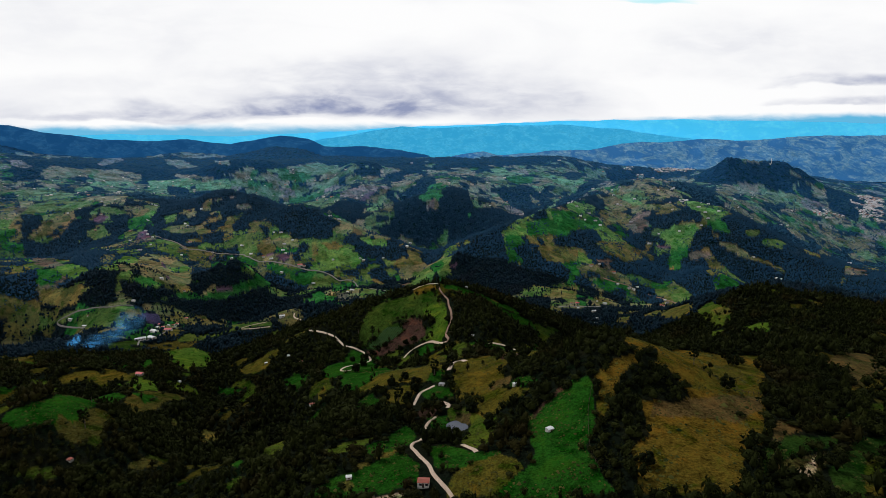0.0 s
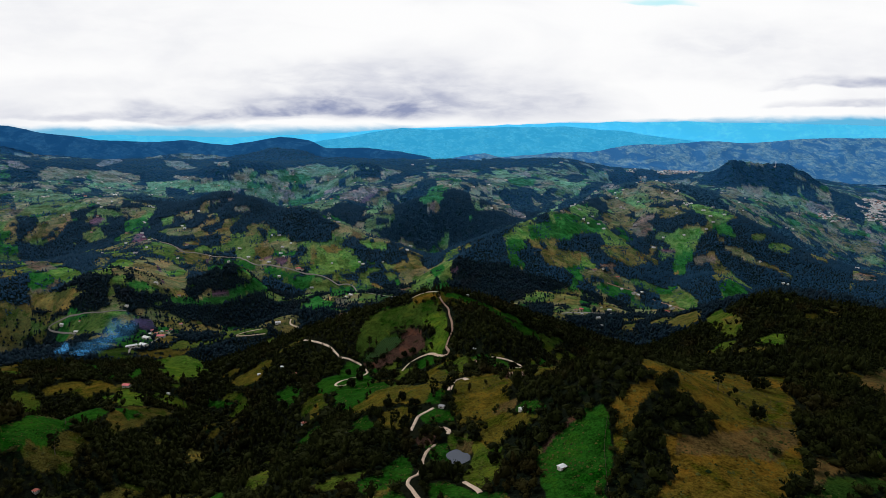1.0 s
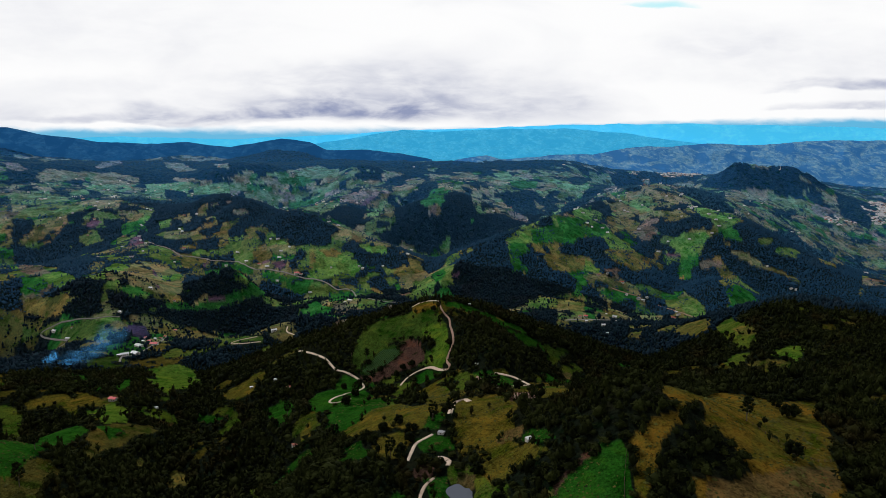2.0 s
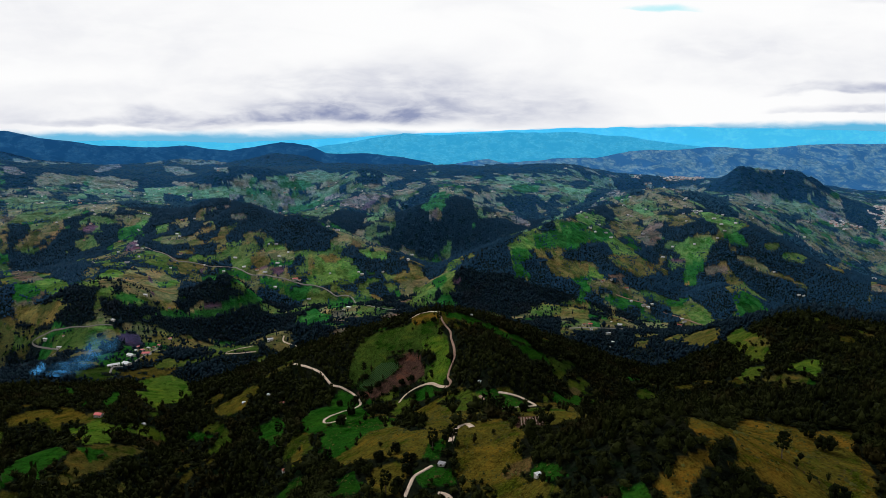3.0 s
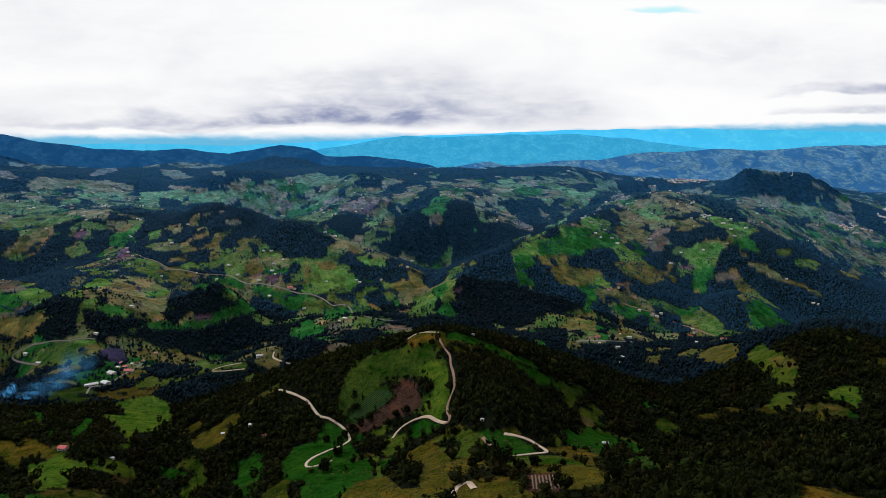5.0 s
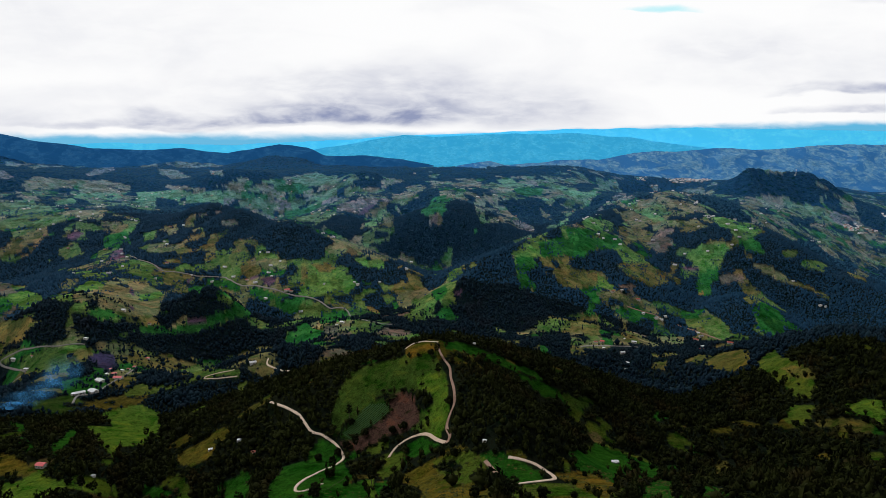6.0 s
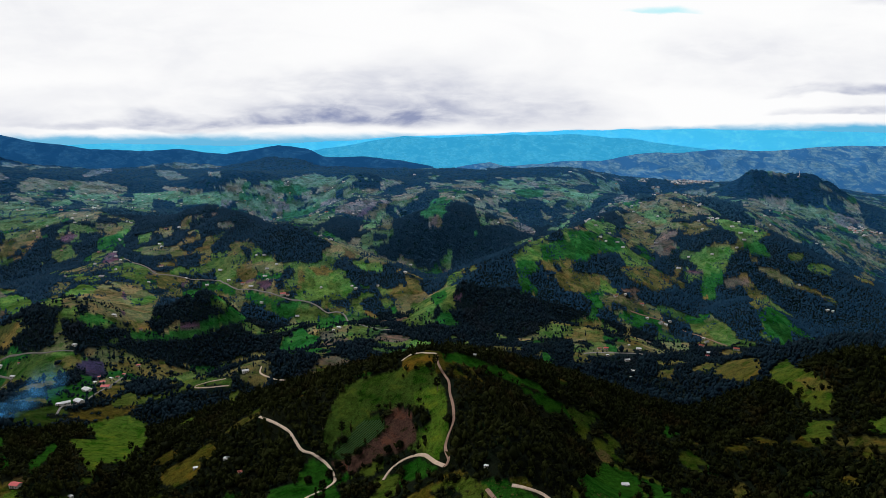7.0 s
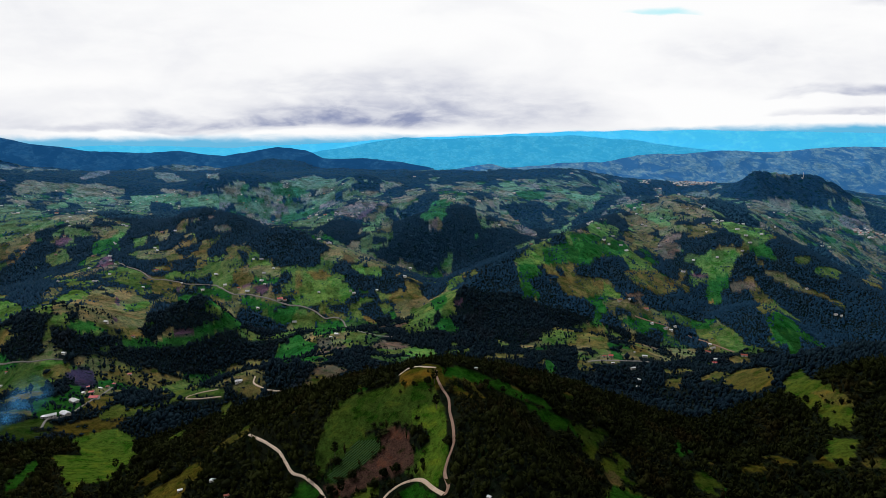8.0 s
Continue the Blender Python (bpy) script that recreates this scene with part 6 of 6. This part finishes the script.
# ---- crop rows ----
def build_rows(name, label, corners, heading, gap, wide, tall, surface):
    """Low ridges in parallel across a plot."""
    p = np.array(corners, float).reshape(-1, 2)
    c, s = math.cos(heading), math.sin(heading)
    mid, reach = p.mean(0), np.ptp(p, axis=0).max()
    verts, faces, n = [], [], 0
    along = np.arange(-reach, reach, 1.5)
    for off in np.arange(-reach, reach, gap):
        x, y = mid[0] + along * c - off * s, mid[1] + along * s + off * c
        keep = inside(x, y, corners)
        for run in np.split(np.arange(len(x)), np.where(np.diff(keep.astype(int)))[0] + 1):
            if not keep[run[0]] or len(run) < 3:
                continue
            q = np.stack([x[run], y[run]], -1)[:, None] + np.array([[-s, c]])[None] * np.array([-wide / 2, -wide / 4, wide / 4, wide / 2])[None, :, None]
            z = land(q[..., 0], q[..., 1]) + np.array([-0.1, tall, tall, -0.1])
            verts.append(np.concatenate([q, z[..., None]], -1).reshape(-1, 3))
            i = n + np.arange(len(run) * 4).reshape(-1, 4)
            faces.append(np.stack([i[:-1, :-1], i[:-1, 1:], i[1:, 1:], i[1:, :-1]], -1).reshape(-1, 4)[:, ::-1])
            n += len(run) * 4
    me = mesh_from(name, np.concatenate(verts), np.concatenate(faces))
    me.materials.append(surface)
    tagged(new(name, me), label, "crops", kind="stuff")


CROP_LEAF = plain_material("crop_leaves", (0.035, 0.085, 0.025), (0.055, 0.105, 0.030), 0.8, 0.9, 0.1, 0.1)
BED = plain_material("pale_beds", (0.28, 0.20, 0.15), (0.18, 0.12, 0.09), 0.6, 0.95, 0.05, 0.1)
build_rows("crop_rows", "rows of low green crops on the hillside", [-60, 658, -41, 655, -39, 643, -61, 628, -69, 619, -77, 627], 0.75, 2.0, 1.1, 0.45, CROP_LEAF)
build_rows("garden_beds", "pale bare beds of a vegetable plot in rows", [49, 421, 66, 417, 60, 395, 48, 399], 1.45, 1.7, 0.9, 0.35, BED)


# ---- fences ----
def build_fence(line):
    """Posts with two wires along a field's edge."""
    thing = new("fence")
    p = smooth_line(line, 3.0)
    z = land(*p.T)
    post = None
    for (x, y), h in zip(p, z):
        if post is None:
            post = part("post", box(-0.09, -0.09, -0.4, 0.09, 0.09, 1.25), DARK_WOOD, thing)
            post.location = (x, y, h)
        else:
            again = new("post", post.data)
            again.parent, again.location = thing, (x, y, h)
    for level in (0.55, 1.05):
        bm = bmesh.new()
        for (a, b), (ha, hb) in zip(zip(p, p[1:]), zip(z, z[1:])):
            limb(bm, (*a, ha + level), (*b, hb + level), 0.03, 0.03, 3)
        part("wire", bm, DARK_WOOD, thing)
    tagged(thing, "wooden post and wire fence along the field edge", "fence")


build_fence([(78, 280), (72, 263), (68, 247), (64, 226), (65, 211)])
build_fence([(-79, 507), (-68, 523), (-60, 552)])
build_fence([(143, 311), (150, 297), (158, 286), (170, 288), (182, 290)])


# ---- smoke over the wood ----
def smoke_material(thick):
    m, n = material("smoke")
    p = n.add("ShaderNodeTexCoord").outputs["Object"]
    q = n.add("ShaderNodeSeparateXYZ", (0, p)).outputs
    each = n.math("MULTIPLY", n.add("ShaderNodeObjectInfo").outputs["Random"], 40.0)
    moved = n.add("ShaderNodeVectorMath", (0, p), (1, n.add("ShaderNodeCombineXYZ", (0, each), (1, each), (2, 0.0)).outputs[0]), operation="ADD").outputs[0]
    rim = n.math("SUBTRACT", 1.0, n.math("ADD", n.math("MULTIPLY", q[0], q[0]), n.math("MULTIPLY", q[2], q[2])), clamp=True)
    veil = n.math("MULTIPLY", n.math("MULTIPLY", rim, rim), n.ramp(n.noise(moved, 1.3, 4, 0.5, 0.6), 0.25, 0.75))
    lit = n.add("ShaderNodeBsdfDiffuse", (0, (0.10, 0.42, 0.80, 1)))
    deep = n.add("ShaderNodeBsdfTranslucent", (0, (0.10, 0.42, 0.80, 1)))
    soft = n.add("ShaderNodeAddShader", (0, lit.outputs[0]), (1, deep.outputs[0]))
    mix = n.add("ShaderNodeMixShader", (0, n.math("MULTIPLY", veil, thick)), (1, n.add("ShaderNodeBsdfTransparent").outputs[0]), (2, soft.outputs[0]))
    n.add("ShaderNodeOutputMaterial", (0, mix.outputs[0]))
    return m


def build_smoke(x, y, rise, wide, tall, surface, seed):
    """A rounded veil of smoke, thinning out towards its rim."""
    bm = bmesh.new()
    bmesh.ops.create_icosphere(bm, subdivisions=4, radius=1.0)
    for v in bm.verts:
        v.co *= 1 + 0.12 * noise.noise(v.co * 1.7 + Vector((seed, 0, 0)))
    for f in bm.faces:
        f.smooth = True
    me = bpy.data.meshes.new("smoke")
    bm.to_mesh(me)
    bm.free()
    me.materials.append(surface)
    ob = new("smoke", me)
    ground = float(land(np.array([x]), np.array([y]))[0])
    ob.location, ob.scale = (x, y, ground + rise), (wide, wide * 0.6, tall)
    tagged(ob, "thin bluish wood smoke rising from the trees", "smoke", kind="stuff")


THICK_SMOKE, THIN_SMOKE = smoke_material(0.7), smoke_material(0.22)
for k, (x, y, rise, wide, tall) in enumerate(((-545, 848, 8, 9, 7), (-538, 850, 14, 7, 9), (-512, 842, 7, 16, 4))):
    build_smoke(x, y, rise, wide, tall, THICK_SMOKE, k)
for k, (x, y, rise, wide, tall) in enumerate(((-500, 858, 14, 20, 14), (-486, 868, 26, 24, 18), (-470, 880, 44, 26, 24), (-512, 850, 12, 22, 10))):
    build_smoke(x, y, rise, wide, tall, THIN_SMOKE, 5 + k)


# ---- far villages ----
def build_village(corners, count, size, seed):
    """Many tiny gabled houses, joined."""
    rng = np.random.default_rng(seed)
    p = np.array(corners, float).reshape(-1, 2)
    spots = rng.uniform(p.min(0), p.max(0), (count * 12, 2))
    spots = spots[inside(spots[:, 0], spots[:, 1], corners)]
    spots = spots[~cover(*spots.T)[1]][:count]
    z = land(*spots.T)
    unit = np.array([(-1, -1, -0.4), (1, -1, -0.4), (1, 1, -0.4), (-1, 1, -0.4), (-1, -1, 0.7), (1, -1, 0.7), (1, 1, 0.7), (-1, 1, 0.7), (-1, 0, 1.1), (1, 0, 1.1)]) * 0.5
    tris = np.array([(0, 1, 5), (0, 5, 4), (2, 3, 7), (2, 7, 6), (1, 2, 6), (1, 6, 5), (3, 0, 4), (3, 4, 7), (4, 5, 9), (4, 9, 8), (6, 7, 8), (6, 8, 9), (5, 6, 9), (7, 4, 8)])
    verts = []
    for (x, y), h in zip(spots, z):
        a, w, d = rng.uniform(-0.6, 0.6), size * rng.uniform(0.7, 1.6), size * rng.uniform(0.6, 1.0)
        v = unit * (w, d, size * 0.8)
        verts.append(np.stack([v[:, 0] * math.cos(a) - v[:, 1] * math.sin(a) + x, v[:, 0] * math.sin(a) + v[:, 1] * math.cos(a) + y, v[:, 2] + h + 2], -1))
    faces = (tris[None] + (np.arange(len(verts)) * 10)[:, None, None]).reshape(-1, 3)
    me = mesh_from("village", np.concatenate(verts), faces)
    me.materials.append(TOWN)
    tagged(new("village", me), "far village of pale houses with some red roofs", "village", kind="stuff")


def town_material():
    m, n = material("town_walls")
    island = n.add("ShaderNodeNewGeometry").outputs["Random Per Island"]
    ramp = n.add("ShaderNodeValToRGB", (0, island))
    ramp.color_ramp.interpolation = "CONSTANT"
    for k, (at, colour) in enumerate(((0.0, (0.62, 0.60, 0.60, 1)), (0.35, (0.42, 0.40, 0.42, 1)), (0.6, (0.34, 0.20, 0.17, 1)), (0.72, (0.75, 0.74, 0.74, 1)))):
        stop = ramp.color_ramp.elements[k] if k < 2 else ramp.color_ramp.elements.new(at)
        stop.position, stop.color = at, colour
    finish(n, ramp.outputs[0], 0.8)
    return m


TOWN = town_material()
build_village([2030, 2918, 2272, 3135, 2408, 3164, 1983, 2590, 1925, 2641, 1962, 2728], 420, 7, 1)
build_village([1709, 2670, 1788, 2712, 1850, 2646, 1773, 2605, 1711, 2609], 50, 6.5, 6)
build_village([1153, 3788, 1402, 3934, 1768, 4087, 1639, 3768, 1394, 3705, 1146, 3702], 260, 7, 2)
build_village([-1900, 2300, -300, 2250, -200, 3200, -1700, 3300], 110, 6, 3)
build_village([-1200, 1500, -250, 1480, -300, 2000, -1300, 2200], 50, 6.5, 4)
build_village([150, 1800, 1300, 1750, 1500, 2700, 200, 2800], 90, 7, 5)


# ---- rank grass on the near slopes ----
def build_tufts():
    """Low tussocks and bushes, joined."""
    rng = np.random.default_rng(44)
    x, y = rng.uniform(-260, 300, 60000), rng.uniform(165, 520, 60000)
    colour, wood, edge = cover(x, y)
    thick = fractal(x, y, 16, 3, 87) + rng.normal(0, 0.25, x.shape)
    keep = ~wood & (thick > 0.05) & clear_of_roads(x, y, 0.3)
    x, y = x[keep], y[keep]
    z = land(x, y)
    size = rng.lognormal(-0.15, 0.45, len(x)) * 0.9
    shapes = [tent(700 + k) for k in range(6)]
    kind, spin = rng.integers(0, 6, len(x)), rng.uniform(0, 6.283, len(x))
    verts, faces, tones, n = [], [], [], 0
    for k, (v, f) in enumerate(shapes):
        pick = np.flatnonzero(kind == k)
        c, s, w = np.cos(spin[pick])[:, None], np.sin(spin[pick])[:, None], size[pick][:, None]
        verts.append(np.stack([(v[:, 0] * c - v[:, 1] * s) * w + x[pick][:, None], (v[:, 0] * s + v[:, 1] * c) * w + y[pick][:, None], (v[:, 2] * 0.55 - 0.1) * w + z[pick][:, None]], -1).reshape(-1, 3))
        faces.append((f[None] + (n + np.arange(len(pick)) * len(v))[:, None, None]).reshape(-1, 3))
        tones.append(np.repeat(rng.uniform(-0.2, 0.9, len(pick)), len(v)))
        n += len(pick) * len(v)
    me = mesh_from("grass_tufts", np.concatenate(verts), np.concatenate(faces))
    me.attributes.new("tone", "FLOAT", "POINT").data.foreach_set("value", np.concatenate(tones).astype(np.float32))
    me.materials.append(TUFT)
    tagged(new("grass_tufts", me), "rank tufts of olive and dark green grass", "grass", kind="stuff")


TUFT = leaf_material("rank_grass", (0.008, 0.018, 0.005, 1), (0.085, 0.085, 0.020, 1), (0.055, 0.042, 0.012, 1))
build_tufts()
